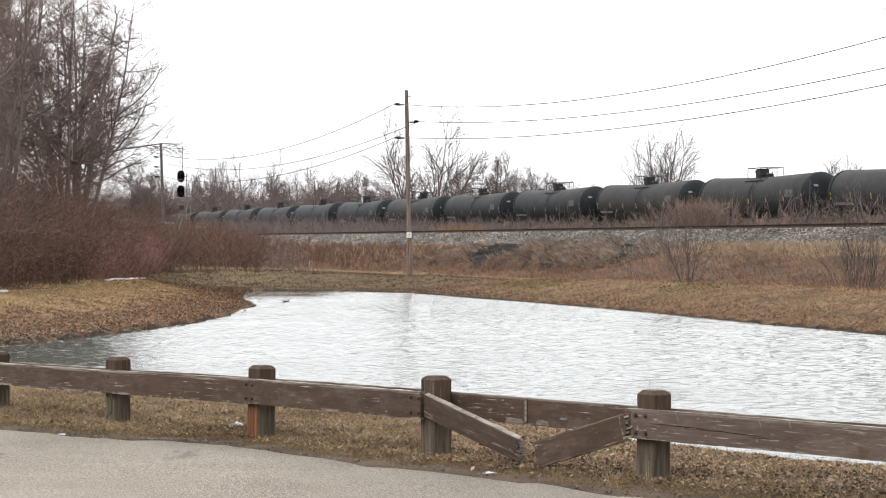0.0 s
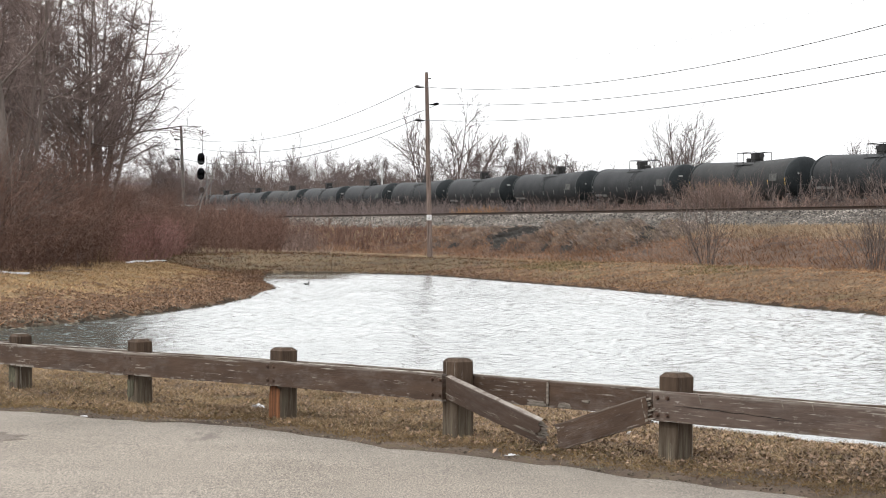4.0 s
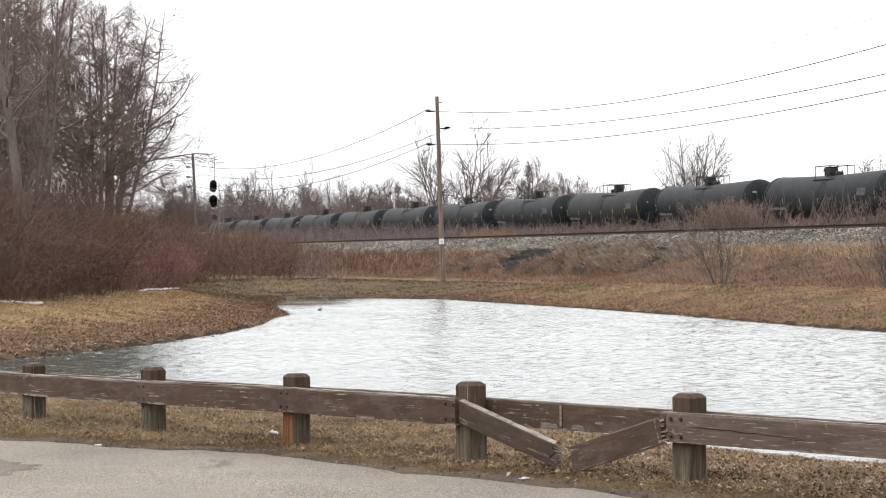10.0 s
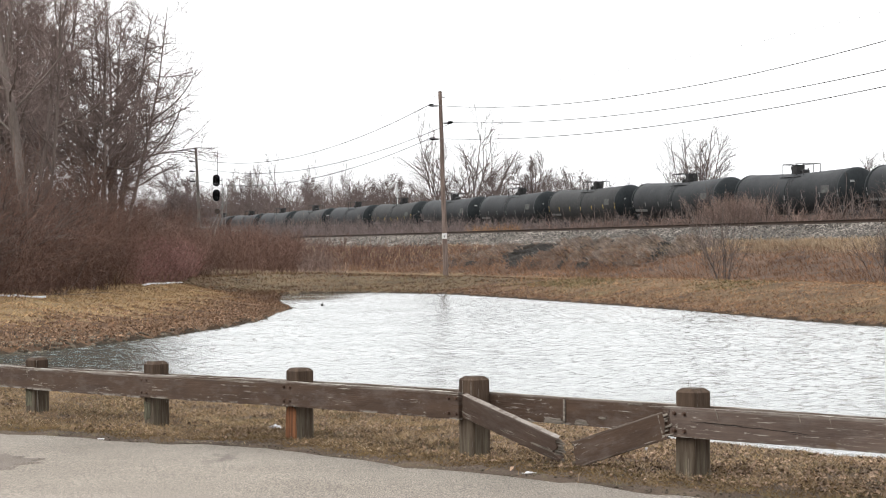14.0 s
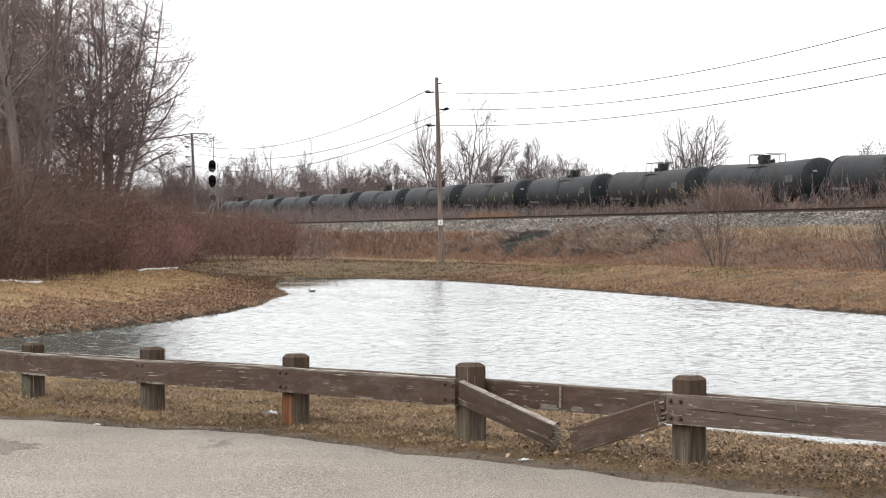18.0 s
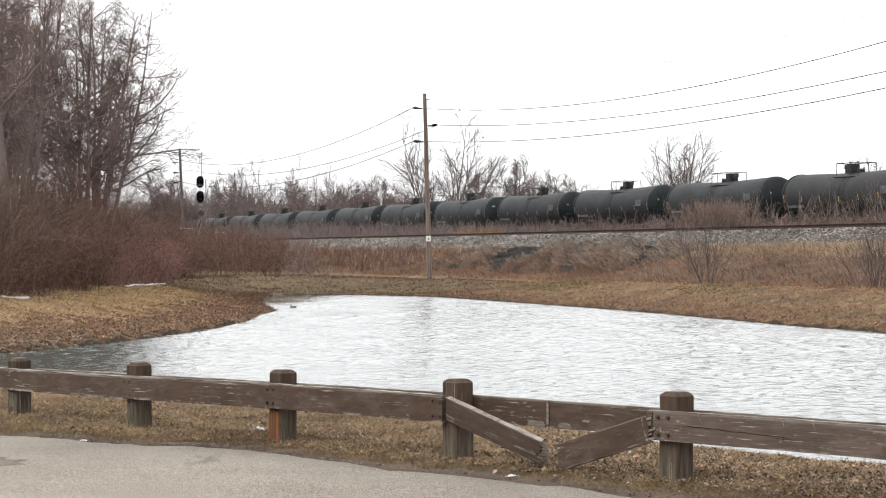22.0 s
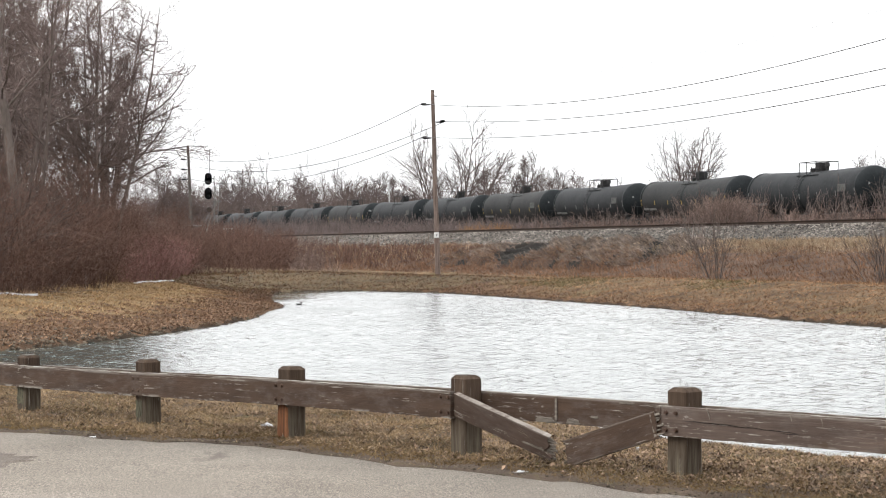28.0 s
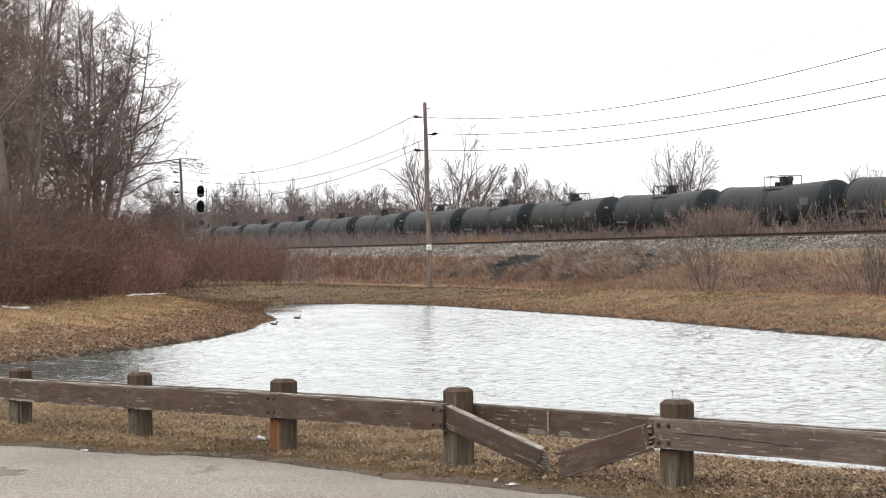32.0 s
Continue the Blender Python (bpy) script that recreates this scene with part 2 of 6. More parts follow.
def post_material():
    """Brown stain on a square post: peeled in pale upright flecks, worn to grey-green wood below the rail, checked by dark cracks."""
    m, t, b = nodes_of("weathered_post_wood")
    v, fine = coords(t, (9, 9, 0.8)), coords(t, (38, 38, 2.2))
    streak = noise_of(t, v, 2.5, 5.0, 0.65)
    c = ramp(t, streak, [(0.3, (0.020, 0.0125, 0.0082)), (0.7, (0.060, 0.040, 0.027))])
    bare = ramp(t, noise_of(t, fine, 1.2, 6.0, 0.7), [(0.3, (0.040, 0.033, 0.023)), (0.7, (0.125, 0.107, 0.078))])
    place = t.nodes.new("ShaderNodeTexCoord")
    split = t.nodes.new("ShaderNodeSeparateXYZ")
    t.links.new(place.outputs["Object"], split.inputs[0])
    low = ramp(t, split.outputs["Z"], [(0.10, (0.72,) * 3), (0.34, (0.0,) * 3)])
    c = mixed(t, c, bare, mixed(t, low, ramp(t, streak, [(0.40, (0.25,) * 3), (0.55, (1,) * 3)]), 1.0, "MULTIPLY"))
    c = mixed(t, c, (0.200, 0.178, 0.150), ramp(t, noise_of(t, fine, 0.8, 5.0, 0.65), [(0.64, (0,) * 3), (0.67, (0.85,) * 3)]))
    c = mixed(t, c, (0.006, 0.005, 0.004), ramp(t, noise_of(t, coords(t, (22, 22, 0.6)), 1.0, 4.0, 0.6), [(0.28, (0.95,) * 3), (0.34, (0,) * 3)]))
    t.links.new(c, b.inputs["Base Color"])
    b.inputs["Roughness"].default_value = 0.9
    b.inputs["Specular IOR Level"].default_value = 0.15
    bumped(t, b, streak, 0.7, 0.012)
    return m


TURF, WATER, BOARD, ASPHALT = ground_material(), water_material(), board_material(), asphalt_material()
ASPHALT_DAMP = asphalt_material("damp_asphalt", (0.082, 0.068, 0.056), (0.115, 0.096, 0.080))
BOARD_WORN = board_material("thin_brown_paint", (0.036, 0.0215, 0.0145), (0.064, 0.0415, 0.0300), 0.02)
BOARD_GREY = board_material("weathered_brown_paint", (0.043, 0.0285, 0.0215), (0.080, 0.0560, 0.0435), 0.03)
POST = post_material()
TORN = surface("torn_pale_wood", (0.060, 0.050, 0.041), (0.190, 0.165, 0.138), 6.0, 40.0, 0.9, stretch=(1, 4, 9), shine=0.1)
POST_TOP = surface("grey_end_grain", (0.042, 0.036, 0.029), (0.084, 0.071, 0.059), 12.0, 70.0, 0.9)
POST_RAW = surface("orange_fresh_wood", (0.035, 0.014, 0.007), (0.150, 0.062, 0.026), 2.2, 14.0, 0.85, stretch=(14, 14, 0.7), stain=(0.018, 0.012, 0.009), shine=0.15)
MOSS = surface("pale_lichen", (0.026, 0.024, 0.016), (0.120, 0.112, 0.078), 3.0, 12.0, 0.95, stretch=(14, 14, 1.2), stain=(0.012, 0.010, 0.008), shine=0.1)
BOLT = surface("rusty_bolt", (0.042, 0.025, 0.019), (0.084, 0.050, 0.034), 30.0, 90.0, 0.6, 0.7)
POLE_WOOD = surface("pole_wood", (0.050, 0.036, 0.030), (0.205, 0.158, 0.136), 2.2, 12.0, 0.9, bump=0.6, depth=0.03, stretch=(9, 9, 0.30), stain=(0.030, 0.016, 0.011), shine=0.1)
GREY_WOOD = surface("grey_weathered_wood", (0.050, 0.042, 0.038), (0.092, 0.080, 0.071), 2.0, 12.0, 0.9)
TANK = surface("black_tank_paint", (0.0160, 0.0169, 0.0178), (0.0266, 0.0277, 0.0289), 0.7, 9.0, 0.60, bump=0.05, depth=0.01, stain=(0.030, 0.032, 0.032), shine=0.05)
TANK_DULL = surface("dusty_black_tank_paint", (0.0210, 0.0213, 0.0213), (0.0310, 0.0313, 0.0310), 0.6, 8.0, 0.64, bump=0.05, depth=0.01, stain=(0.038, 0.037, 0.035), shine=0.05)
# darker than the tank paint: shade on the tank's ends put into the colour
SHIELD = surface("strap_and_end_shade_black", (0.0095, 0.0112, 0.0120), (0.0175, 0.0200, 0.0210), 0.9, 8.0, 0.62, bump=0.05, depth=0.01, shine=0.04)
IRON = surface("black_iron", (0.005, 0.005, 0.005), (0.013, 0.012, 0.012), 6.0, 40.0, 0.6, 0.2)
WHEEL = surface("rust_brown_steel", (0.021, 0.015, 0.012), (0.042, 0.029, 0.023), 6.0, 40.0, 0.6, 0.4)
RAIL = surface("dark_rail_steel", (0.0160, 0.0098, 0.0072), (0.034, 0.0215, 0.0155), 1.0, 20.0, 0.7, 0.1, shine=0.1)
TIE = surface("creosoted_tie", (0.021, 0.018, 0.015), (0.046, 0.038, 0.034), 3.0, 20.0, 0.9, stretch=(1, 5, 5))
STONE = surface("limestone_ballast", (0.062, 0.054, 0.047), (0.186, 0.166, 0.147), 0.5, 9.0, 0.95, island=0.9, shine=0.05)
BALLAST = surface("ballast_bed", (0.028, 0.025, 0.022), (0.086, 0.078, 0.070), 2.0, 7.0, 0.95, bump=1.0, depth=0.1, shine=0.05)
YELLOW = surface("yellow_reflector", (0.232, 0.152, 0.017), (0.278, 0.190, 0.034), 3.0, 30.0, 0.5)
WHITE = surface("dull_white_paint", (0.177, 0.177, 0.173), (0.245, 0.245, 0.236), 3.0, 30.0, 0.6)
BRIGHT_WHITE = surface("white_painted_post", (0.40, 0.40, 0.39), (0.52, 0.52, 0.51), 3.0, 30.0, 0.6)
STENCIL = surface("faded_stencil_paint", (0.085, 0.085, 0.083), (0.150, 0.150, 0.145), 6.0, 40.0, 0.6)
PANEL = surface("dusty_grey_panel", (0.032, 0.032, 0.031), (0.080, 0.080, 0.076), 4.0, 20.0, 0.7, shine=0.1)
BARK = surface("grey_brown_bark", (0.064, 0.051, 0.044), (0.138, 0.114, 0.101), 1.2, 14.0, 0.95, stretch=(2, 2, 0.5), shine=0.1)
BARK_DARK = surface("dark_brown_bark", (0.066, 0.052, 0.046), (0.145, 0.116, 0.103), 1.2, 14.0, 0.95, stretch=(2, 2, 0.5), shine=0.1)
BRUSH_DARK = surface("dark_brown_brush_stem", (0.060, 0.034, 0.0255), (0.118, 0.071, 0.054), 0.3, 3.0, 0.95, bump=0, island=0.3, shine=0.1)
TWIG = surface("brown_twig", (0.100, 0.074, 0.066), (0.190, 0.146, 0.132), 0.35, 3.0, 0.95, bump=0, island=0.4, shine=0.1)
TWIG_FAR = surface("far_grey_twig", (0.070, 0.052, 0.047), (0.125, 0.098, 0.090), 0.2, 2.0, 0.95, bump=0, island=0.25)
WOODS_FAR = surface("far_brown_woods", (0.074, 0.053, 0.046), (0.128, 0.097, 0.086), 0.2, 2.0, 0.95, bump=0, island=0.25)
BRUSH = surface("russet_brush_stem", (0.078, 0.052, 0.043), (0.160, 0.115, 0.096), 0.3, 3.0, 0.95, bump=0, island=0.5, shine=0.1)
RED_BRUSH = surface("red_osier_stem", (0.125, 0.060, 0.052), (0.215, 0.124, 0.106), 0.5, 3.0, 0.9, bump=0, island=0.4, shine=0.1)
STRAW = surface("dry_straw", (0.100, 0.064, 0.033), (0.248, 0.172, 0.094), 0.5, 3.0, 0.95, bump=0, island=0.5, shine=0.1)
GOLD_STRAW = surface("golden_straw", (0.205, 0.136, 0.070), (0.360, 0.250, 0.134), 0.5, 3.0, 0.95, bump=0, island=0.4, shine=0.1)
TAN_GRASS = surface("tan_bank_grass", (0.158, 0.089, 0.046), (0.340, 0.208, 0.113), 0.5, 3.0, 0.95, bump=0, island=0.5, shine=0.1)
BANK_LEAF = surface("brown_bank_leaf", (0.105, 0.064, 0.041), (0.215, 0.140, 0.092), 1.5, 9.0, 0.95, bump=0, island=0.4, shine=0.1)
RUST_GRASS = surface("russet_bank_grass", (0.080, 0.042, 0.025), (0.215, 0.121, 0.072), 0.25, 2.0, 0.95, bump=0, island=0.5, shine=0.1)
WEED = surface("dark_brown_weed", (0.042, 0.023, 0.014), (0.118, 0.070, 0.042), 0.4, 2.0, 0.95, bump=0, island=0.5, shine=0.1)
PALE_GRASS = surface("bleached_bank_grass", (0.172, 0.124, 0.080), (0.330, 0.252, 0.174), 0.4, 2.0, 0.95, bump=0, island=0.4, shine=0.1)
GREEN_GRASS = surface("faded_green_grass", (0.066, 0.054, 0.022), (0.122, 0.098, 0.044), 0.6, 3.0, 0.95, bump=0, island=0.35)
LEAF = surface("dead_leaf", (0.056, 0.036, 0.025), (0.218, 0.150, 0.104), 1.5, 9.0, 0.95, bump=0, island=0.6, shine=0.15)
ROCK = surface("shore_rock", (0.036, 0.028, 0.021), (0.115, 0.095, 0.071), 0.8, 9.0, 0.95, island=0.5, shine=0.1)
SNOW = surface("old_snow", (0.303, 0.312, 0.324), (0.362, 0.367, 0.371), 2.0, 25.0, 0.8, bump=0.4, depth=0.02)
# washed earth, darkened to carry the shade of the bank's troughs
GULLY = surface("washed_earth_and_shade", (0.0055, 0.0048, 0.0042), (0.019, 0.016, 0.013), 0.8, 7.0, 0.95, bump=0.8, depth=0.06, shine=0.1)
SIGNAL_BLACK = surface("signal_black", (0.003, 0.003, 0.004), (0.008, 0.008, 0.008), 3.0, 30.0, 0.8, shine=0.05)
GALVANISED = surface("galvanised_steel", (0.080, 0.080, 0.078), (0.135, 0.135, 0.132), 3.0, 30.0, 0.6, 0.2, shine=0.2)
PALE_STEEL = surface("pale_painted_steel", (0.095, 0.092, 0.086), (0.150, 0.146, 0.138), 3.0, 30.0, 0.6, shine=0.2)
WIRE = surface("dark_wire", (0.050, 0.050, 0.050), (0.075, 0.075, 0.075), 1.0, 9.0, 0.7, bump=0)
FEATHER = surface("dark_duck_feather", (0.008, 0.008, 0.007), (0.025, 0.021, 0.017), 8.0, 60.0, 0.8)
DUCK_SIDE = surface("grey_duck_flank", (0.024, 0.022, 0.020), (0.060, 0.056, 0.050), 8.0, 60.0, 0.8)
BILL = surface("olive_bill", (0.084, 0.067, 0.021), (0.126, 0.101, 0.034), 8.0, 60.0, 0.6)
PALE_TWIG = surface("pale_sapling_bark", (0.060, 0.046, 0.041), (0.118, 0.094, 0.084), 0.5, 3.0, 0.95, bump=0, island=0.3, shine=0.1)
PALE_STEM = surface("pale_grey_bark", (0.130, 0.115, 0.102), (0.210, 0.190, 0.170), 2.0, 12.0, 0.9, bump=0, shine=0.1)
AMBER_GRASS = surface("amber_dead_grass", (0.140, 0.074, 0.034), (0.235, 0.138, 0.070), 0.4, 2.0, 0.95, bump=0, island=0.3, shine=0.1)
AMBER_MOSS = surface("rusty_moss", (0.060, 0.038, 0.018), (0.135, 0.090, 0.042), 0.8, 5.0, 0.95, bump=0, island=0.4, shine=0.1)
GREY_GRASS = surface("grey_matted_grass", (0.070, 0.054, 0.042), (0.150, 0.122, 0.100), 0.4, 2.0, 0.95, bump=0, island=0.4, shine=0.1)
BANK_GREY = surface("grey_hanging_grass", (0.060, 0.047, 0.040), (0.245, 0.202, 0.175), 0.4, 2.0, 0.95, bump=0, island=0.55, shine=0.1)
TWIG_DARK = surface("dark_grey_shrub_stem", (0.052, 0.041, 0.036), (0.105, 0.083, 0.073), 0.5, 3.0, 0.95, bump=0, island=0.4, shine=0.1)
MAT_SOIL = surface("matted_grey_bank", (0.044, 0.030, 0.022), (0.105, 0.077, 0.059), 1.2, 9.0, 0.95, bump=0.9, depth=0.08, shine=0.1)
LITTER = surface("crumpled_white_plastic", (0.253, 0.253, 0.261), (0.337, 0.337, 0.337), 9.0, 60.0, 0.4)

# ---- mesh helpers ----


def linked(name, me, material, parent=None, label="", place=None):
    if not me.materials:
        me.materials.append(material)
    ob = new(name, me)
    if parent:
        ob.parent = parent
    if place is not None:
        ob.matrix_basis = place
    if label:
        ob["label"] = label
    return ob


def mesh_of(name, bm, smooth=False):
    me = bpy.data.meshes.new(name)
    if smooth:
        for f in bm.faces:
            f.smooth = True
    bm.to_mesh(me)
    bm.free()
    return me


def part(name, bm, material, parent, label="", place=None, smooth=False):
    """ONE mesh object under a thing or a part; bm may be a bmesh or a finished mesh."""
    me = bm if isinstance(bm, bpy.types.Mesh) else mesh_of(name, bm, smooth)
    return linked(name, me, material, parent, label, place)


def quads(name, verts, faces, smooth=False):
    """A mesh from arrays: verts (n, 3), faces (m, 4)."""
    me = bpy.data.meshes.new(name)
    verts, faces = np.asarray(verts, np.float32).reshape(-1, 3), np.asarray(faces, np.int32).reshape(-1, 4)
    me.vertices.add(len(verts))
    me.vertices.foreach_set("co", verts.ravel())
    me.loops.add(faces.size)
    me.loops.foreach_set("vertex_index", faces.ravel())
    me.polygons.add(len(faces))
    me.polygons.foreach_set("loop_start", np.arange(len(faces), dtype=np.int32) * 4)
    if smooth:
        me.polygons.foreach_set("use_smooth", np.ones(len(faces), bool))
    me.update(calc_edges=True)
    return me


def thing(name, label, category, place=None, group="", kind=""):
    ob = tagged(new(name), label, category, group, kind)
    if place is not None:
        ob.matrix_basis = place
    return ob


def box(bm, size, at, turn=(0, 0, 0), bevel=0.0):
    """A bevelled block added to bm."""
    m = pose(*at, *turn) @ Matrix.Diagonal((*size, 1))
    made = bmesh.ops.create_cube(bm, size=1.0, matrix=m)["verts"]
    if bevel:
        edges = list({e for v in made for e in v.link_edges})
        bmesh.ops.bevel(bm, geom=edges, offset=bevel, segments=1, affect="EDGES")
    return bm


def block(size, at=(0, 0, 0), turn=(0, 0, 0), bevel=0.0):
    return box(bmesh.new(), size, at, turn, bevel)


def rod(bm, a, b, r0, r1=None, sides=8):
    """A tapered round bar from a to b added to bm."""
    a, b = Vector(a), Vector(b)
    m = Matrix.Translation((a + b) / 2) @ (b - a).to_track_quat("Z", "Y").to_matrix().to_4x4()
    bmesh.ops.create_cone(bm, cap_ends=True, segments=sides, radius1=r0, radius2=r0 if r1 is None else r1, depth=(b - a).length, matrix=m)
    return bm


def tubes(p0, p1, r0, r1, sides):
    """Verts and faces of many tapered tubes at once."""
    d = p1 - p0
    d = d / np.maximum(np.linalg.norm(d, axis=1, keepdims=True), 1e-6)
    ref = np.where(np.abs(d[:, 2:3]) > 0.9, np.array([[1.0, 0, 0]]), np.array([[0, 0, 1.0]]))
    u = np.cross(d, ref)
    u /= np.maximum(np.linalg.norm(u, axis=1, keepdims=True), 1e-6)
    w = np.cross(d, u)
    ang = np.arange(sides) * 2 * np.pi / sides
    ring = np.cos(ang)[None, :, None] * u[:, None, :] + np.sin(ang)[None, :, None] * w[:, None, :]
    v = np.stack([p0[:, None, :] + ring * r0[:, None, None], p1[:, None, :] + ring * r1[:, None, None]], 1)
    k = np.arange(sides)
    f = np.stack([k, (k + 1) % sides, sides + (k + 1) % sides, sides + k], 1)
    faces = f[None] + (np.arange(len(p0)) * 2 * sides)[:, None, None]
    return v.reshape(-1, 3), faces.reshape(-1, 4)


def blades(pts, radii):
    """Flat tapered blades along polylines, each turned its own way."""
    n, m = len(pts), pts.shape[1] - 1
    rng = np.random.default_rng(n * 7 + m)
    u = unit(np.cross(unit(pts[:, -1] - pts[:, 0]), unit(rng.normal(0, 1, (n, 3)))))[:, None] * radii[..., None] * 1.35
    v = np.stack([pts - u, pts + u], 2).reshape(-1, 3)
    k = np.arange(m) * 2
    f = np.stack([k, k + 1, k + 3, k + 2], 1)
    return v, (f[None] + (np.arange(n) * 2 * (m + 1))[:, None, None]).reshape(-1, 4)


def polyline_tubes(pts, radii, sides):
    """Tubes along polylines pts (n, m+1, 3) with radii (n, m+1); fewer than three sides make blades."""
    if sides < 3:
        return blades(pts, radii)
    return tubes(pts[:, :-1].reshape(-1, 3), pts[:, 1:].reshape(-1, 3), radii[:, :-1].ravel(), radii[:, 1:].ravel(), sides)


def merged(chunks):
    vs, fs, n = [], [], 0
    for v, f in chunks:
        vs.append(v)
        fs.append(f + n)
        n += len(v)
    return np.concatenate(vs), np.concatenate(fs)


def sweep(pts, radii, sides):
    """One unbroken tube along pts (m, 3)."""
    pts, m = np.asarray(pts, float), len(pts)
    d = unit(np.gradient(pts, axis=0))
    ref = np.array([1.0, 0, 0]) if abs(d[0, 2]) > 0.9 else np.array([0, 0, 1.0])
    u = unit(np.cross(d, ref))
    w = np.cross(d, u)
    ang = np.arange(sides) * 2 * np.pi / sides
    v = pts[:, None] + (np.cos(ang)[None, :, None] * u[:, None] + np.sin(ang)[None, :, None] * w[:, None]) * np.asarray(radii)[:, None, None]
    k = np.arange(sides)
    f = np.stack([k, (k + 1) % sides, sides + (k + 1) % sides, sides + k], 1)[None] + (np.arange(m - 1) * sides)[:, None, None]
    return v.reshape(-1, 3), f.reshape(-1, 4)


def unit(v):
    return v / np.maximum(np.linalg.norm(v, axis=-1, keepdims=True), 1e-6)


def grow(rng, start, way, length, radius, m, wobble, rise, tip=0.35):
    """Branches as polylines: they wobble and bend towards the sky."""
    n = len(start)
    pts = np.zeros((n, m + 1, 3))
    pts[:, 0] = start
    d = unit(way)
    for i in range(m):
        d = unit(d + rng.normal(0, wobble, (n, 3)) + np.array([0, 0, rise]))
        pts[:, i + 1] = pts[:, i] + d * (length / m)[:, None]
    fall = np.linspace(1, tip, m + 1)
    return pts, radius[:, None] * fall[None]


def spawn(rng, pts, radii, length, k, low, high, angle, ratio, thin):
    """k children on each branch: where they start, their way, length and radius."""
    n, m = len(pts), pts.shape[1] - 1
    at = low + (high - low) * (np.arange(k)[None] + rng.random((n, k))) / k
    i = np.minimum((at * m).astype(int), m - 1)
    f = at * m - i
    row = np.arange(n)[:, None]
    a, b = pts[row, i], pts[row, i + 1]
    start = a + (b - a) * f[..., None]
    d = unit(b - a)
    side = unit(np.cross(d, unit(rng.normal(0, 1, (n, k, 3)))))
    th = np.radians(angle) * (0.7 + 0.6 * rng.random((n, k, 1)))
    way = d * np.cos(th) + side * np.sin(th)
    ln = length[:, None] * ratio * (1.15 - 0.75 * at) * (0.6 + 0.8 * rng.random((n, k)))
    r = np.minimum((radii[row, i] * (1 - f) + radii[row, i + 1] * f) * 0.8, thin * (0.75 + 0.5 * rng.random((n, k))))
    return start.reshape(-1, 3), way.reshape(-1, 3), ln.ravel(), r.ravel()


# ---- lie of the land ----
# along the track: p metres away from the camera's side, s metres along it
TRACK_ANGLE = radians(20.0)
AX, AY = -math.sin(TRACK_ANGLE), math.cos(TRACK_ANGLE)
NX, NY = math.cos(TRACK_ANGLE), math.sin(TRACK_ANGLE)
NEAR_TRACK, FAR_TRACK = 50.4, 72.0
NEAR_RAIL_Z, FAR_RAIL_Z, WATER_Z = 2.90, 2.83, -0.2


def along(p, s, z=0.0):
    return Vector((p * NX + s * AX, p * NY + s * AY, z))


SHORE = np.array([(-8.8, 32.0), (-7.75, 33.9), (-7.05, 35.3), (-6.45, 37.9), (-5.75, 41.0), (-5.05, 45.3), (-4.76, 49.6), (-4.82, 55.8), (-4.70, 58.9), (-5.35, 62.7), (-5.95, 68.3),
                  (-6.5, 75.9), (-6.4, 79.4), (-5.3, 80.4), (-3.4, 80.4), (-0.1, 76.9), (2.4, 69.3), (4.7, 62.3), (6.7, 55.1), (8.5, 46.9), (9.8, 42.4), (10.6, 37.4), (10.0, 29.3),
                  (5.0, 14.1), (3.4, 15.5), (2.2, 17.4), (1.2, 20.4), (-1.3, 23.9), (-3.7, 25.6), (-5.8, 26.9), (-7.7, 28.1)])
ASPHALT_EDGE = [(-30, 34), (-6.11, 19.1), (-4.75, 18.21), (-4.1, 17.7), (-3.45, 17.34), (-2.71, 16.57), (-1.7, 16.22), (-1.02, 15.29), (-0.36, 14.31),
                (0.26, 13.74), (0.82, 13.13), (1.2, 12.66), (1.82, 12.05), (2.93, 10.92), (20, -4)]


def smooth(a, b, x):
    f = np.clip((x - a) / (b - a), 0, 1)
    return f * f * (3 - 2 * f)


def shore_distance(x, y):
    """Metres outside the pond's edge; negative inside it."""
    best, inside = np.full(x.shape, 1e9), np.zeros(x.shape, bool)
    for (ax, ay), (bx, by) in zip(SHORE, np.roll(SHORE, -1, 0)):
        ex, ey = bx - ax, by - ay
        f = np.clip(((x - ax) * ex + (y - ay) * ey) / (ex * ex + ey * ey), 0, 1)
        best = np.minimum(best, np.hypot(x - ax - f * ex, y - ay - f * ey))
        inside ^= ((ay > y) != (by > y)) & (x < ax + (y - ay) / (by - ay + 1e-9) * ex)
    return np.where(inside, -best, best)


def asphalt_line(x):
    e = np.array(ASPHALT_EDGE)
    return np.interp(x, e[:, 0], e[:, 1])


def ripple(x, y, scale, seed):
    """Cheap smooth unevenness between -1 and 1."""
    rng = np.random.default_rng(seed)
    z = np.zeros(np.shape(x))
    for k in range(6):
        a, ph, f = rng.random() * 6.28, rng.random() * 6.28, (0.6 + 0.25 * k) / scale
        z = z + np.sin((x * np.cos(a) + y * np.sin(a)) * f * 6.28 + ph)
    return z / 4


def near_ground(y):
    return -0.018 * np.clip(y - 13.4, 0, 5.5)


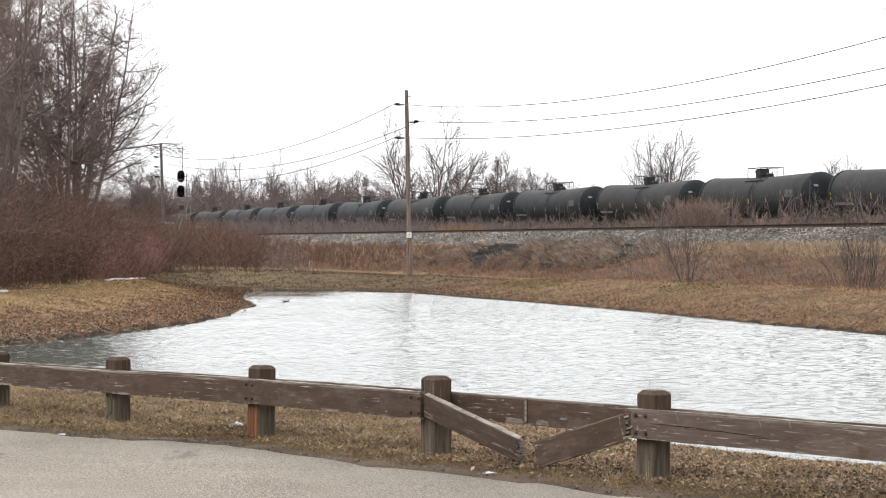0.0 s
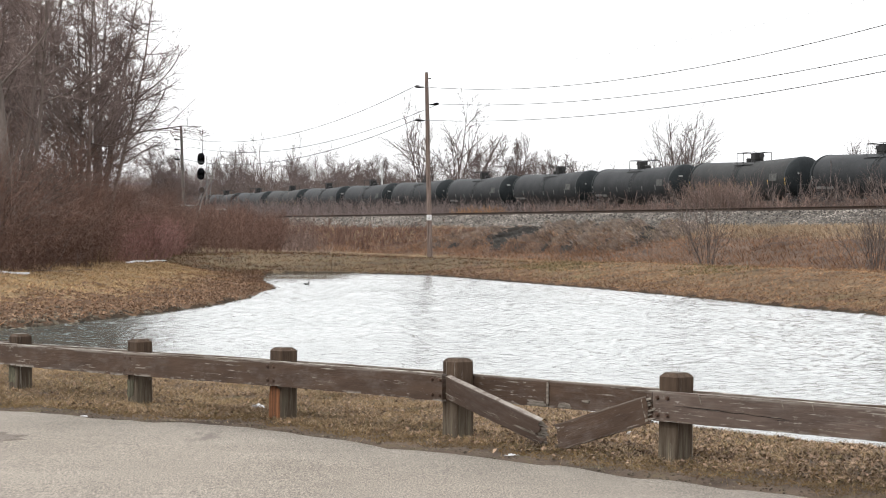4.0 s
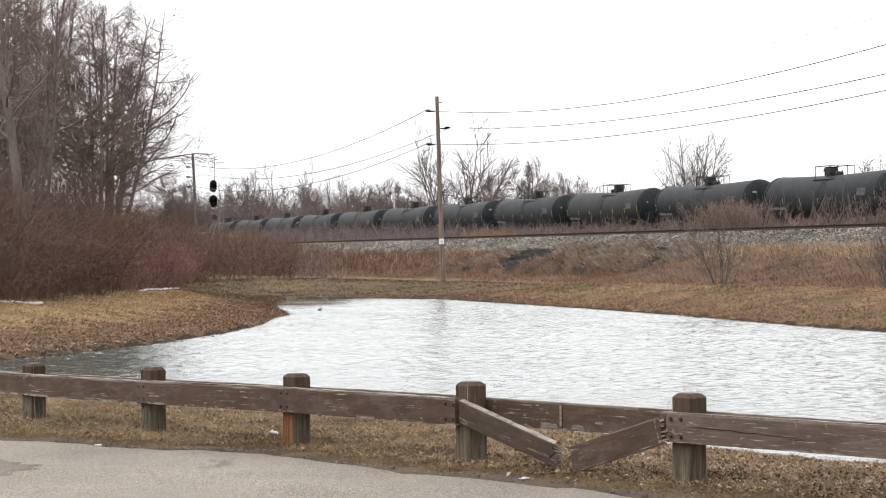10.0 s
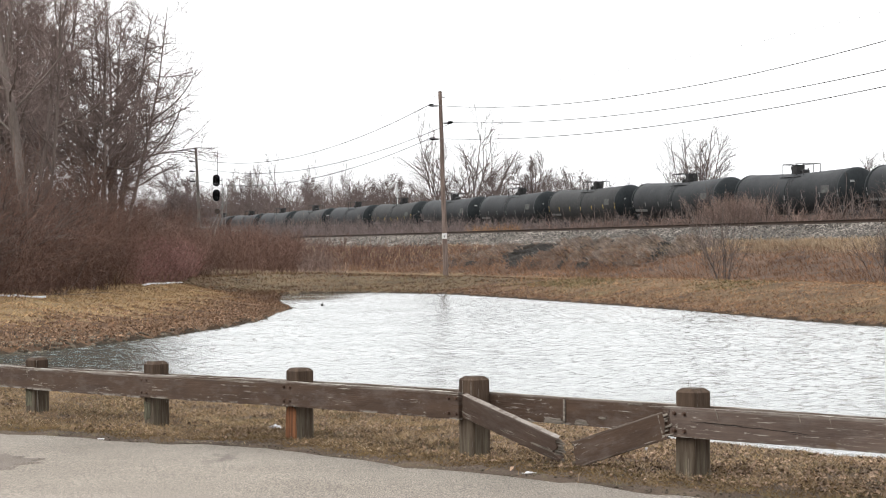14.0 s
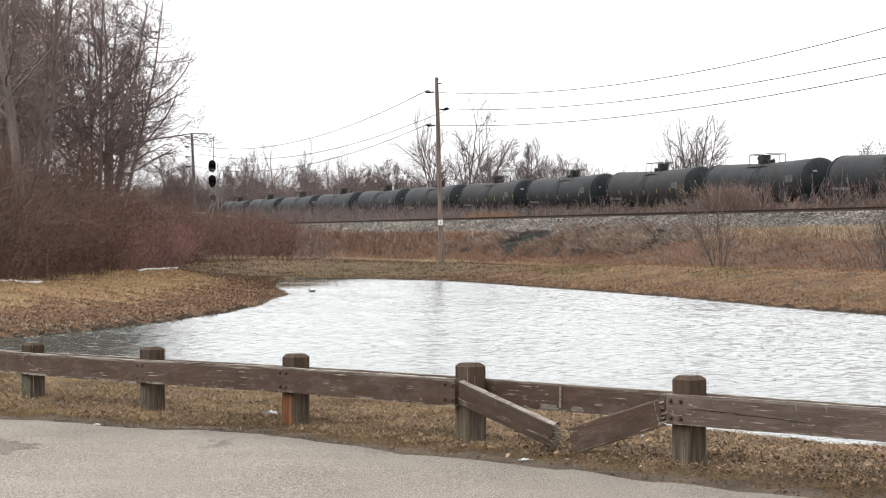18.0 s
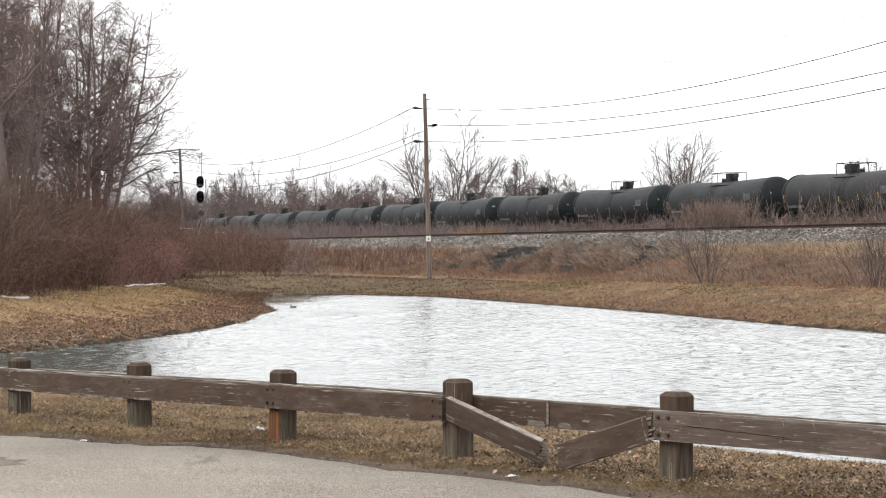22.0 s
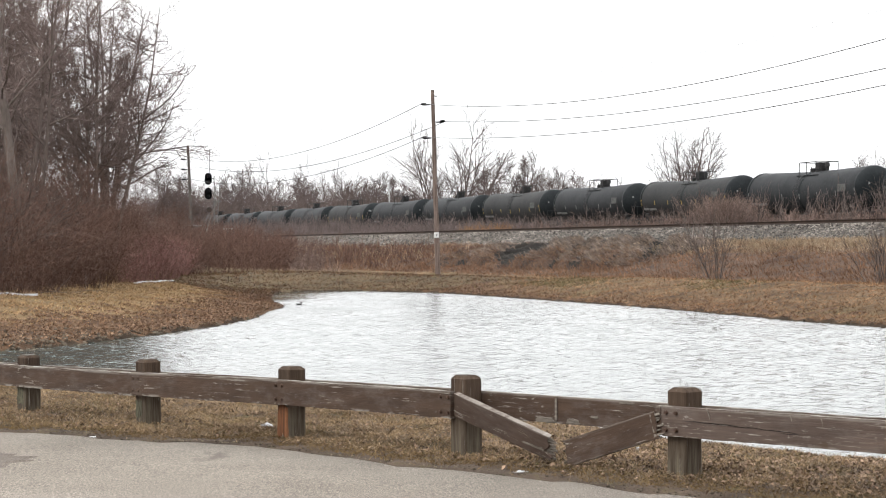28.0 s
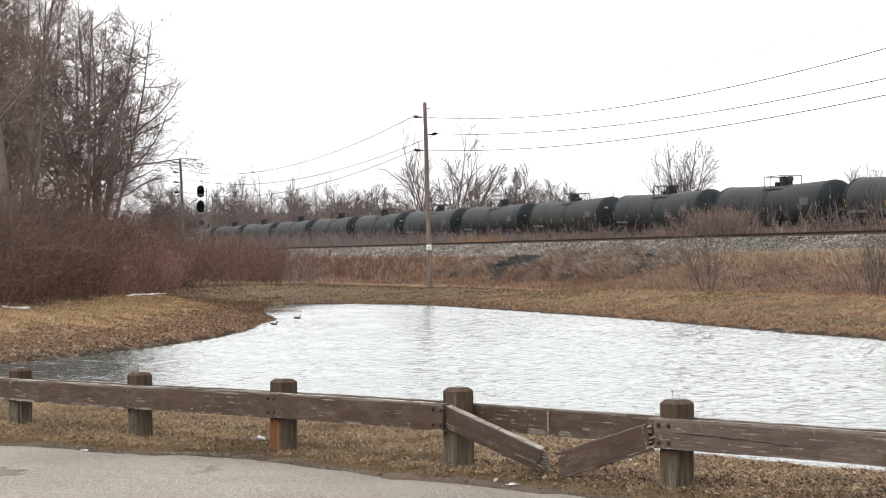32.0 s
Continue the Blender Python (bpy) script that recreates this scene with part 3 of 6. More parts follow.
def height(x, y):
    x, y = np.asarray(x, float), np.asarray(y, float)
    d = shore_distance(x, y)
    p, s = x * NX + y * NY, x * AX + y * AY
    far = smooth(-1.5, 4.0, y - (16.6 + (3.8 - x) * 1.05))
    near_z = -0.2 + (near_ground(y) + 0.20) * smooth(-0.1, 0.9, d) + 0.012 * ripple(x, y, 1.3, 4)
    left = smooth(0.0, -5.0, x + 2.5)
    crest = 0.58 + 0.06 * ripple(x, y, 14, 5) - 0.15 * smooth(66, 82, y)
    lip = (0.06 + 0.03 * left) * smooth(-0.05, 0.25, d)
    rise = lip + (crest + 0.1) * smooth(0.0, 1.0, d / (5.5 + 1.5 * left)) ** 0.85
    far_z = -0.2 + rise + (0.05 * ripple(x, y, 4.0, 6) + 0.03 * ripple(x, y, 1.4, 8)) * smooth(0, 2, d)
    z = near_z * (1 - far) + far_z * far
    z = np.where(d < 0, np.maximum(-0.9, -0.2 + d * 0.35) - 0.02, z)
    # the railway's bank: russet slope, ballast shoulder, bed, brush strip, second track
    wob = 0.5 * ripple(s, p * 0.3, 9.0, 7)
    gully = 0.12 * ripple(s, p, 2.2, 9)
    bank = 0.25 + 1.60 * np.clip((p - 35.5 - wob) / (9.7 - wob), 0, 1) ** 1.25 + gully * smooth(37, 40, p) * smooth(46, 43.5, p)
    # unseen rise past the second track, added to close sky gaps under the train
    bank = bank + 0.80 * np.clip((p - 45.2) / 2.3, 0, 1) - 0.55 * smooth(53.2, 56.0, p) + 0.35 * smooth(68.0, 70.0, p) - 0.6 * smooth(74.5, 78.0, p) + 1.3 * smooth(78, 84, p) * smooth(230, 160, s) - 1.2 * smooth(90, 130, p)
    ditch = -0.25 * smooth(28, 33, p) * smooth(38, 35, p) * smooth(3, 8, d)
    z = np.where(p > 32, np.maximum(z + ditch, np.where(p > 35, bank, -9)), z + ditch)
    return np.where((y < asphalt_line(x)) & (y < 34), near_ground(y) - 0.07, z)


def at_height(x, y):
    return float(height(np.array([x]), np.array([y]))[0])

# ---- ground, water, parking lot ----


def spaced(*runs):
    """Coordinates in runs of (start, end, step)."""
    return np.concatenate([np.arange(a, b, c) for a, b, c in runs] + [[runs[-1][1]]])


def litter_width(x, y):
    """How far brown leaf litter reaches up the bank from the waterline."""
    wide = 0.9 + 1.3 * smooth(-2.0, -6.0, x) + 0.55 * smooth(-6.0, -8.5, x) * smooth(56, 40, y)
    return wide + 1.6 * smooth(67, 78, y) + 4.0 * smooth(70, 79, y) * smooth(3, -2, x) + 0.7 * ripple(x, y, 1.3, 14)


def build_ground():
    half = spaced((0, 16, 0.32), (16, 44, 0.8), (44, 120, 4), (120, 2600, 130))
    xs = np.concatenate([-half[:0:-1], half])
    ys = spaced((-300, -20, 40), (-20, 9, 3), (9, 30, 0.25), (30, 92, 0.5), (92, 150, 0.8), (150, 260, 2.5), (260, 500, 20), (500, 3500, 200))
    gx, gy = np.meshgrid(xs, ys)
    v = np.stack([gx, gy, height(gx, gy)], -1).reshape(-1, 3)
    nx = len(xs)
    i = (np.arange(len(ys) - 1)[:, None] * nx + np.arange(nx - 1)[None]).ravel()
    me = quads("ground", v, np.stack([i, i + 1, i + nx + 1, i + nx], 1), True)
    ob = tagged(linked("ground", me, TURF), "dry tan winter turf sloping down to a pond", "ground", kind="structure")
    me.materials.append(BALLAST)
    me.materials.append(RUST_SOIL)
    me.materials.append(LITTER_SOIL)
    me.materials.append(WET_SOIL)
    me.materials.append(BANK_LITTER)
    me.materials.append(GOLD_TURF)
    me.materials.append(OLIVE_TURF)
    c = v[i]
    p = c[:, 0] * NX + c[:, 1] * NY
    index = np.where((p > 45.0) & (p < 54.0) | (p > 69.0) & (p < 75.5), 1, np.where((p > 35.8) & (p < 45.1) | (p > 54) & (p < 110), 2, np.where(c[:, 1] < 17.6 + (3.8 - c[:, 0]) * 1.05, 3, 0)))
    d = shore_distance(c[:, 0] + 0.16, c[:, 1] + 0.25)
    litter = litter_width(c[:, 0], c[:, 1]) + 0.35 * np.random.default_rng(16).normal(size=len(c))
    index = np.where((c[:, 0] < -2.0) & (c[:, 1] > 30) & (c[:, 1] < 73 + 2 * ripple(c[:, 0], c[:, 1], 1.5, 19)) & (d > 0) & (p < 35.5), 6, index)
    index = np.where((d < litter) & (c[:, 1] > 26) & (p < 36), 5, index)
    index = np.where((d < 9 - 3.5 * smooth(0, 3, c[:, 0])) & (d > 0) & (c[:, 1] > 74 + 4.5 * smooth(-4, 0, c[:, 0])) & (c[:, 0] < 3.5) & (p < 36), 7, index)
    index = np.where((d > -0.8) & (d < np.where(c[:, 0] < -3.0, 0.14, 0.2)) & (c[:, 1] > 26), 4, index)
    me.polygons.foreach_set("material_index", index.astype(np.int32))
    return ob


BANK_LITTER = surface("brown_bank_litter", (0.037, 0.0205, 0.0118), (0.102, 0.060, 0.033), 1.2, 14.0, 0.95, bump=1.0, depth=0.04, stain=(0.060, 0.038, 0.022), shine=0.1)
GOLD_TURF = surface("golden_turf", (0.082, 0.054, 0.028), (0.176, 0.120, 0.064), 0.7, 8.0, 0.95, bump=0.9, depth=0.05, stain=(0.105, 0.080, 0.038), shine=0.1)
OLIVE_TURF = surface("olive_brown_turf", (0.036, 0.026, 0.0145), (0.086, 0.061, 0.034), 0.6, 6.0, 0.95, bump=0.9, depth=0.05, stain=(0.088, 0.062, 0.036), shine=0.1)
WET_SOIL = surface("dark_wet_soil", (0.014, 0.010, 0.007), (0.045, 0.032, 0.022), 1.2, 9.0, 0.95, bump=0.9, depth=0.06, shine=0.03)
RUST_SOIL = surface("russet_bank_soil", (0.030, 0.019, 0.0135), (0.082, 0.052, 0.036), 0.45, 5.0, 0.95, bump=0.8, depth=0.1, stain=(0.020, 0.016, 0.013), shine=0.1)
LITTER_SOIL = surface("leafy_brown_soil", (0.030, 0.0220, 0.0162), (0.084, 0.061, 0.045), 1.6, 48.0, 0.95, bump=1.0, depth=0.02, stain=(0.082, 0.068, 0.030), shine=0.1)
ground = build_ground()



def build_water():
    """Short wind waves as a fine net over the pond; they drift slowly, so the net reaches past its banks."""
    rng = np.random.default_rng(17)
    xs, ys = np.arange(-10.5, 13.5, 0.075), spaced((10, 42, 0.075), (42, 86, 0.11))
    gx, gy = np.meshgrid(xs, ys)
    gz = np.zeros_like(gx)
    for k in range(44):
        turn, wave = rng.normal(-1.8, 1.1), 6.283 / (0.19 + 0.27 * rng.random() ** 1.6)
        gz += 0.0255 / wave * np.sin((gx * math.cos(turn) + gy * math.sin(turn)) * wave + rng.random() * 6.28)
    gz *= 0.9 + 0.15 * ripple(gx, gy, 9.0, 18)
    gz *= 1 - 0.16 * smooth(34, 20, gy)
    gz *= 1 - 0.85 * smooth(59, 67, gy) * smooth(-1.5, -4.2, gx)
    n = len(xs)
    i = (np.arange(len(ys) - 1)[:, None] * n + np.arange(n - 1)[None]).ravel()
    me = quads("water", np.stack([gx, gy, gz], -1).reshape(-1, 3), np.stack([i, i + 1, i + n + 1, i + n], 1), True)
    ob = tagged(linked("water", me, WATER), "rippled grey pond water mirroring a white sky", "water", kind="structure")
    ob.matrix_basis = pose(0, 5, WATER_Z)
    return ob


water = build_water()


def build_asphalt():
    rng = np.random.default_rng(3)
    xs = np.unique(np.concatenate([np.arange(-30, -8, 1.0), np.arange(-8, 5, 0.12), np.arange(5, 20.1, 1.0)]))
    edge = asphalt_line(xs) + 0.08 * ripple(xs, xs * 0, 0.9, 11) + 0.07 * ripple(xs, xs * 0, 0.34, 12) - 0.02
    rows = []
    for k, f in enumerate((1.0, 1.0, 0.93, 0.75, 0.5, 0.2)):
        y = edge * f + (-12) * (1 - f)
        z = near_ground(y) + (-0.05 if k == 0 else 0.0) + 0.004 * ripple(xs, y, 2.0, 13)
        rows.append(np.stack([xs, y + (0.02 if k == 0 else 0), z], 1))
    v = np.concatenate(rows)
    n = len(xs)
    i = (np.arange(len(rows) - 1)[:, None] * n + np.arange(n - 1)[None]).ravel()
    tagged(linked("pavement", quads("pavement", v, np.stack([i, i + n, i + n + 1, i + 1], 1), True), ASPHALT), "pale worn asphalt of a parking lot with a ragged edge", "pavement", kind="structure")


build_asphalt()

# ---- railway ----
TRACK_TURN = math.degrees(math.atan2(AY, AX))


def build_track(name, p, rail_z, ties):
    base = thing(name, "dark steel railway track on grey ballast", "railway track", Matrix.Translation(along(p, 0, rail_z)) @ pose(0, 0, 0, 0, 0, TRACK_TURN), kind="structure")
    section = [(-0.07, -0.17), (0.07, -0.17), (0.07, -0.15), (0.012, -0.125), (0.012, -0.045), (0.036, -0.03), (0.036, 0.0), (-0.036, 0.0), (-0.036, -0.03), (-0.012, -0.045), (-0.012, -0.125), (-0.07, -0.15)]
    k = len(section)
    v = [(s, y, z) for s in (-80, 900) for y, z in section]
    f = [(i, (i + 1) % k, k + (i + 1) % k, k + i) for i in range(k)]
    me = quads("rail", v, f)
    for side in (0.7525, -0.7525):
        part("rail", me, RAIL, base, place=pose(0, side, 0))
    tie = mesh_of("tie", block((0.23, 2.6, 0.18), (0, 0, -0.27), bevel=0.012))
    for i in range(ties):
        part("tie", tie, TIE, base, place=pose(40 + i * 0.54, random.uniform(-0.03, 0.03), random.uniform(-0.012, 0.004), 0, 0, random.uniform(-1, 1)))
    return base


build_track("railway_track", NEAR_TRACK, NEAR_RAIL_Z, 290)
build_track("railway_track", FAR_TRACK, FAR_RAIL_Z, 0)


def pebbles(rng, centres, sizes, flat=0.7):
    """Many irregular six-cornered stones as one mesh's verts and faces."""
    n = len(centres)
    base = np.array([(-1, -1, -1), (1, -1, -1), (1, 1, -1), (-1, 1, -1), (-1, -1, 1), (1, -1, 1), (1, 1, 1), (-1, 1, 1)], float) * 0.5
    v = base[None] * (1 + rng.normal(0, 0.22, (n, 8, 3)))
    v[:, 4:, :2] *= 0.72
    v[..., 2] *= flat
    a = rng.random(n) * 6.28
    c, s = np.cos(a)[:, None], np.sin(a)[:, None]
    v = np.stack([v[..., 0] * c - v[..., 1] * s, v[..., 0] * s + v[..., 1] * c, v[..., 2]], -1)
    v = v * sizes[:, None, None] + centres[:, None, :]
    f = np.array([(0, 3, 2, 1), (4, 5, 6, 7), (0, 1, 5, 4), (1, 2, 6, 5), (2, 3, 7, 6), (3, 0, 4, 7)])
    return v.reshape(-1, 3), (f[None] + (np.arange(n) * 8)[:, None, None]).reshape(-1, 4)


def strip_points(rng, n, p0, p1, s0, s1):
    p, s = rng.uniform(p0, p1, n), s0 + (s1 - s0) * rng.random(n) ** 1.25
    x, y = p * NX + s * AX, p * NY + s * AY
    return np.stack([x, y, height(x, y)], 1), p, s


def build_ballast():
    rng = np.random.default_rng(21)
    c, p, s = strip_points(rng, 30000, 44.9, 48.0, 55, 230)
    size = rng.uniform(0.04, 0.095, len(c)) * (0.8 + (s - 40) / 300)
    tagged(linked("ballast", quads("ballast", *pebbles(rng, c, size)), STONE), "grey crushed limestone ballast beside the track", "gravel", kind="stuff")


build_ballast()

# ---- tank cars ----
CAR_LENGTH, TANK_R, TANK_Z, TANK_HALF = 18.1, 1.52, 2.73, 8.15


def tank_mesh():
    """A round tank that sinks a little towards its middle, with dished ends."""
    sides, xs, rs = 36, [], []
    for k in range(9):
        a = math.pi / 2 * k / 8
        xs.append(-TANK_HALF + 0.85 * (1 - math.cos(a)))
        rs.append(TANK_R * math.sin(a))
    xs += [-5.2, -2.6, -0.18, 0.0]
    rs += [TANK_R] * 4
    xs, rs = xs + [-x for x in xs[-2::-1]], rs + rs[-2::-1]
    v, f = [], []
    for x, r in zip(xs, rs):
        for j in range(sides):
            a = 2 * math.pi * j / sides
            v.append((x, r * math.cos(a), TANK_Z + r * math.sin(a) - 0.15 * (1 - min(1, abs(x) / 7.3))))
    for i in range(len(xs) - 1):
        for j in range(sides):
            k = (j + 1) % sides
            f.append((i * sides + j, (i + 1) * sides + j, (i + 1) * sides + k, i * sides + k))
    me = quads("tank", v, f, True)
    return me


def on_tank(x, height_z, side, out=0.012):
    """Place and outward lean on the tank's flank."""
    dip = 0.15 * (1 - min(1, abs(x) / 7.3))
    a = math.asin(max(-1, min(1, (height_z - TANK_Z) / TANK_R)))
    return (x, side * (TANK_R + out) * math.cos(a), TANK_Z + (TANK_R + out) * math.sin(a) - dip), math.degrees(a) * side


def flank_plate(x, z, side, w, h):
    at, lean = on_tank(x, z, side)
    return block((w, 0.012, h), at, (lean, 0, 0))


def ring(bm, x, r, width, thick, start=0, end=360, steps=36, dip=0.0):
    """A strap round the tank at x, from angle start to end."""
    last = None
    for i in range(steps + 1):
        a = math.radians(start + (end - start) * i / steps)
        c, s = math.cos(a), math.sin(a)
        now = [bm.verts.new((x + dx, rr * c, TANK_Z + rr * s - dip)) for dx, rr in ((-width / 2, r), (width / 2, r), (width / 2, r + thick), (-width / 2, r + thick))]
        if last:
            for k in range(4):
                bm.faces.new((last[k], last[(k + 1) % 4], now[(k + 1) % 4], now[k]))
        last = now
    return bm


def bogie(parent, x):
    truck = part("bogie", block((0.5, 2.2, 0.28), (0, 0, 0.62), bevel=0.04), IRON, parent, place=pose(x, 0, 0))
    frame_mesh = bogie_meshes["sideframe"]
    for y in (1.0, -1.0):
        part("sideframe", frame_mesh, IRON, truck, place=pose(0, y, 0))
    for dx in (-0.89, 0.89):
        part("wheelset", bogie_meshes["wheelset"], WHEEL, truck, place=pose(dx, 0, 0))
    return truck


def bogie_parts():
    bm = bmesh.new()
    box(bm, (2.2, 0.14, 0.2), (0, 0, 0.66), bevel=0.03)
    box(bm, (0.9, 0.14, 0.2), (0, 0, 0.32), bevel=0.03)
    box(bm, (0.75, 0.12, 0.14), (0.62, 0, 0.48), (0, 35, 0), 0.02)
    box(bm, (0.75, 0.12, 0.14), (-0.62, 0, 0.48), (0, -35, 0), 0.02)
    for dx in (-0.89, 0.89):
        box(bm, (0.3, 0.2, 0.3), (dx, 0, 0.48), bevel=0.04)
    wheel = bmesh.new()
    rod(wheel, (0, -1.0, 0.457), (0, 1.0, 0.457), 0.08, sides=8)
    for y in (-0.76, 0.76):
        rod(wheel, (0, y - 0.065, 0.457), (0, y + 0.065, 0.457), 0.457, sides=20)
        rod(wheel, (0, y - math.copysign(0.08, y), 0.457), (0, y - math.copysign(0.065, y), 0.457), 0.485, sides=20)
    return {"sideframe": mesh_of("sideframe", bm), "wheelset": mesh_of("wheelset", wheel)}


bogie_meshes = bogie_parts()
TANK_MESH = tank_mesh()
GUARD_POST = mesh_of("rail_post", rod(bmesh.new(), (0, 0, 0), (0, 0, 0.92), 0.028, sides=5))
GUARD_RAIL = mesh_of("safety_rail", rod(bmesh.new(), (0, 0, 0), (1, 0, 0.02), 0.028, sides=5))
GUARD_CROSS = mesh_of("cross_rail", rod(bmesh.new(), (0, -0.7, 0), (0, 0.7, 0), 0.028, sides=5))
RUNG = mesh_of("rung", rod(bmesh.new(), (0, 0, 0), (0.42, 0, 0), 0.010, sides=4))
TANK_MESH_DULL = TANK_MESH.copy()


def shield_mesh():
    """A dished plate over the tank's end."""
    sides, rows = 36, []
    for k in range(10):
        a = math.pi / 2 * k / 9
        rows.append((TANK_HALF + 0.03 - 0.85 * (1 - math.cos(a)), (TANK_R + 0.022) * math.sin(a)))
    rows.append((TANK_HALF - 1.02, TANK_R + 0.022))
    rows.append((TANK_HALF - 1.02, TANK_R - 0.05))
    v = [(x, r * math.cos(2 * math.pi * j / sides), TANK_Z + r * math.sin(2 * math.pi * j / sides)) for x, r in rows for j in range(sides)]
    f = [(i * sides + j, (i + 1) * sides + j, (i + 1) * sides + (j + 1) % sides, i * sides + (j + 1) % sides) for i in range(len(rows) - 1) for j in range(sides)]
    me = quads("head_shield", v, [(a, d, c, b) for a, b, c, d in f], True)
    return me


SHIELD_MESH = shield_mesh()


def tank_car(name, dull, rails_style, label):
    """A black tank car: origin on the rail's top, halfway along, x along the track."""
    car = thing(name, label, "tank car", group="tank cars of the train")
    part("tank", TANK_MESH_DULL if dull else TANK_MESH, TANK_DULL if dull else TANK, car)
    part("strap", ring(bmesh.new(), 0.0, TANK_R, 0.16, 0.012, dip=0.15), SHIELD, car)
    # the ends face the low sky; their shade is coloured into the shields
    for end in (1, -1):
        part("head_shield", SHIELD_MESH, SHIELD, car, "head shield with the end's shade in its colour", pose(0, 0, 0, 0, 0, 0 if end > 0 else 180))
    for x in (-7.0, 7.0):
        part("saddle", box(box(bmesh.new(), (1.1, 1.6, 0.5), (x, 0, 1.2), bevel=0.05), (0.7, 2.2, 0.25), (x, 0, 1.5), bevel=0.04), IRON, car)
        bogie(car, math.copysign(6.6, x))
        sill = part("stub_sill", block((2.6, 0.36, 0.34), (math.copysign(7.65, x), 0, 0.92), bevel=0.03), IRON, car)
        part("coupler", box(box(bmesh.new(), (0.45, 0.2, 0.24), (math.copysign(8.78, x), 0, 0.9), bevel=0.04), (0.16, 0.3, 0.28), (math.copysign(8.96, x), 0, 0.9), bevel=0.05), IRON, sill)
        ends = bmesh.new()
        e = math.copysign(8.25, x)
        box(ends, (0.7, 2.6, 0.05), (e, 0, 1.16), bevel=0.01)
        for y in (-1.25, 1.25):
            rod(ends, (e + math.copysign(0.3, x), y, 1.16), (e + math.copysign(0.3, x), y, 2.2), 0.02, sides=5)
        rod(ends, (e + math.copysign(0.3, x), -1.25, 2.2), (e + math.copysign(0.3, x), 1.25, 2.2), 0.02, sides=5)
        part("end_platform", ends, IRON, car)
    top = TANK_Z + TANK_R - 0.15
    housing = part("valve_housing", box(box(bmesh.new(), (0.62, 0.72, 0.50), (0.55, 0, top + 0.36), bevel=0.05), (0.68, 0.78, 0.06), (0.55, 0, top + 0.62), bevel=0.02), IRON, car, "black boxed valve housing")
    part("housing_base", rod(bmesh.new(), (0.55, 0, top - 0.1), (0.55, 0, top + 0.12), 0.42, sides=16), IRON, housing)
    hatch = part("manway", rod(rod(bmesh.new(), (-0.45, 0, top - 0.1), (-0.45, 0, top + 0.2), 0.28, sides=14), (-0.45, 0, top + 0.2), (-0.45, 0, top + 0.28), 0.32, 0.2, sides=14), IRON, car)
    part("hatch_bolt", rod(bmesh.new(), (-0.8, 0, top + 0.22), (-0.8, 0, top + 0.36), 0.05, sides=6), IRON, hatch)
    part("relief_valve", rod(rod(bmesh.new(), (1.35, 0, top - 0.05), (1.35, 0, top + 0.36), 0.11, sides=8), (1.35, 0, top + 0.34), (1.35, 0, top + 0.58), 0.19, 0.14, sides=10), IRON, car)
    x0, x1 = (-1.3, 1.6) if rails_style else (-1.2, 1.5)
    for y in (-0.7, 0.7):
        for x in (x0, x0 + 0.95, x1):
            part("rail_post", GUARD_POST, IRON, car, place=pose(x, y, top - 0.25))
        part("safety_rail", GUARD_RAIL, IRON, car, place=pose(x0, y, top + 0.67) @ Matrix.Diagonal((x1 - x0, 1, 1, 1)))
    for x in (x0, x1):
        part("cross_rail", GUARD_CROSS, IRON, car, place=pose(x, 0, top + 0.67))
    for y in (-0.85, 0.85):
        part("walkway", block((x1 - x0, 0.3, 0.03), ((x0 + x1) / 2, y, top - 0.26), bevel=0.008), IRON, car)
    for side in (1, -1):
        spots = [on_tank(0.0, TANK_Z - 1.4 + 2.6 * k / 9, side, 0.07)[0] for k in range(10)]
        stile = quads("ladder", *sweep(spots, np.full(10, 0.015), 5), True)
        ladder = part("ladder", stile, IRON, car, place=pose(-0.62, 0, 0))
        part("stile", stile, IRON, ladder, place=pose(0.42, 0, 0))
        for k in range(11):
            at, _ = on_tank(0.0, TANK_Z - 1.35 + 2.5 * k / 10, side, 0.07)
            part("rung", RUNG, IRON, ladder, place=pose(0, at[1], at[2]))
        for k in range(7):
            x = -7.2 + 2.4 * k
            colour = YELLOW if dull else STENCIL
            part("reflector", flank_plate(x, TANK_Z - 0.25, side, 0.075, 0.55 if k in (0, 6) else 0.38), colour, car)
        part("placard", flank_plate(-5.55 * side, TANK_Z + 0.1, side, 1.05, 0.52), PANEL, car, "dusty pale placard panel")
        for x, w in ((5.9 * side - 0.75, 0.85), (5.9 * side + 0.45, 1.25)):
            part("marking", flank_plate(x, TANK_Z - 0.78, side, w, 0.2), STENCIL, car, "faded white stencilled marking")
        part("end_marking", block((0.015, 0.55, 0.14), (side * 8.02, 0.75, TANK_Z + 0.55), (0, -side * 16, 0)), STENCIL, car)
        part("end_marking", block((0.015, 0.4, 0.13), (side * 8.02, -0.75, TANK_Z + 0.3), (0, -side * 8, 0)), STENCIL, car)
    return car


CARS = {"W": tank_car("tank_car", False, True, "black steel tank car with white markings, rolling along the far track"),
        "Y": tank_car("tank_car", True, False, "dusty charcoal tank car with yellow reflectors, rolling along the far track")}
# the train from its head: white or yellow reflectors, and the side on which the relief valve stands
MAKE_UP = "WWYYYWWYWWWWWWYWWWYWWYWYWWWWWWYWYWWYWWWYWWWW"
VALVES = "LRLLLLLRLRLRLLRRLRRRLRRLRRRLRRRRRRRLRRLRRLRR"
TRAIN, used = [], set()
for kind in MAKE_UP:
    TRAIN.append(copy_thing(CARS[kind], Matrix.Identity(4)) if kind in used else CARS[kind])
    used.add(kind)
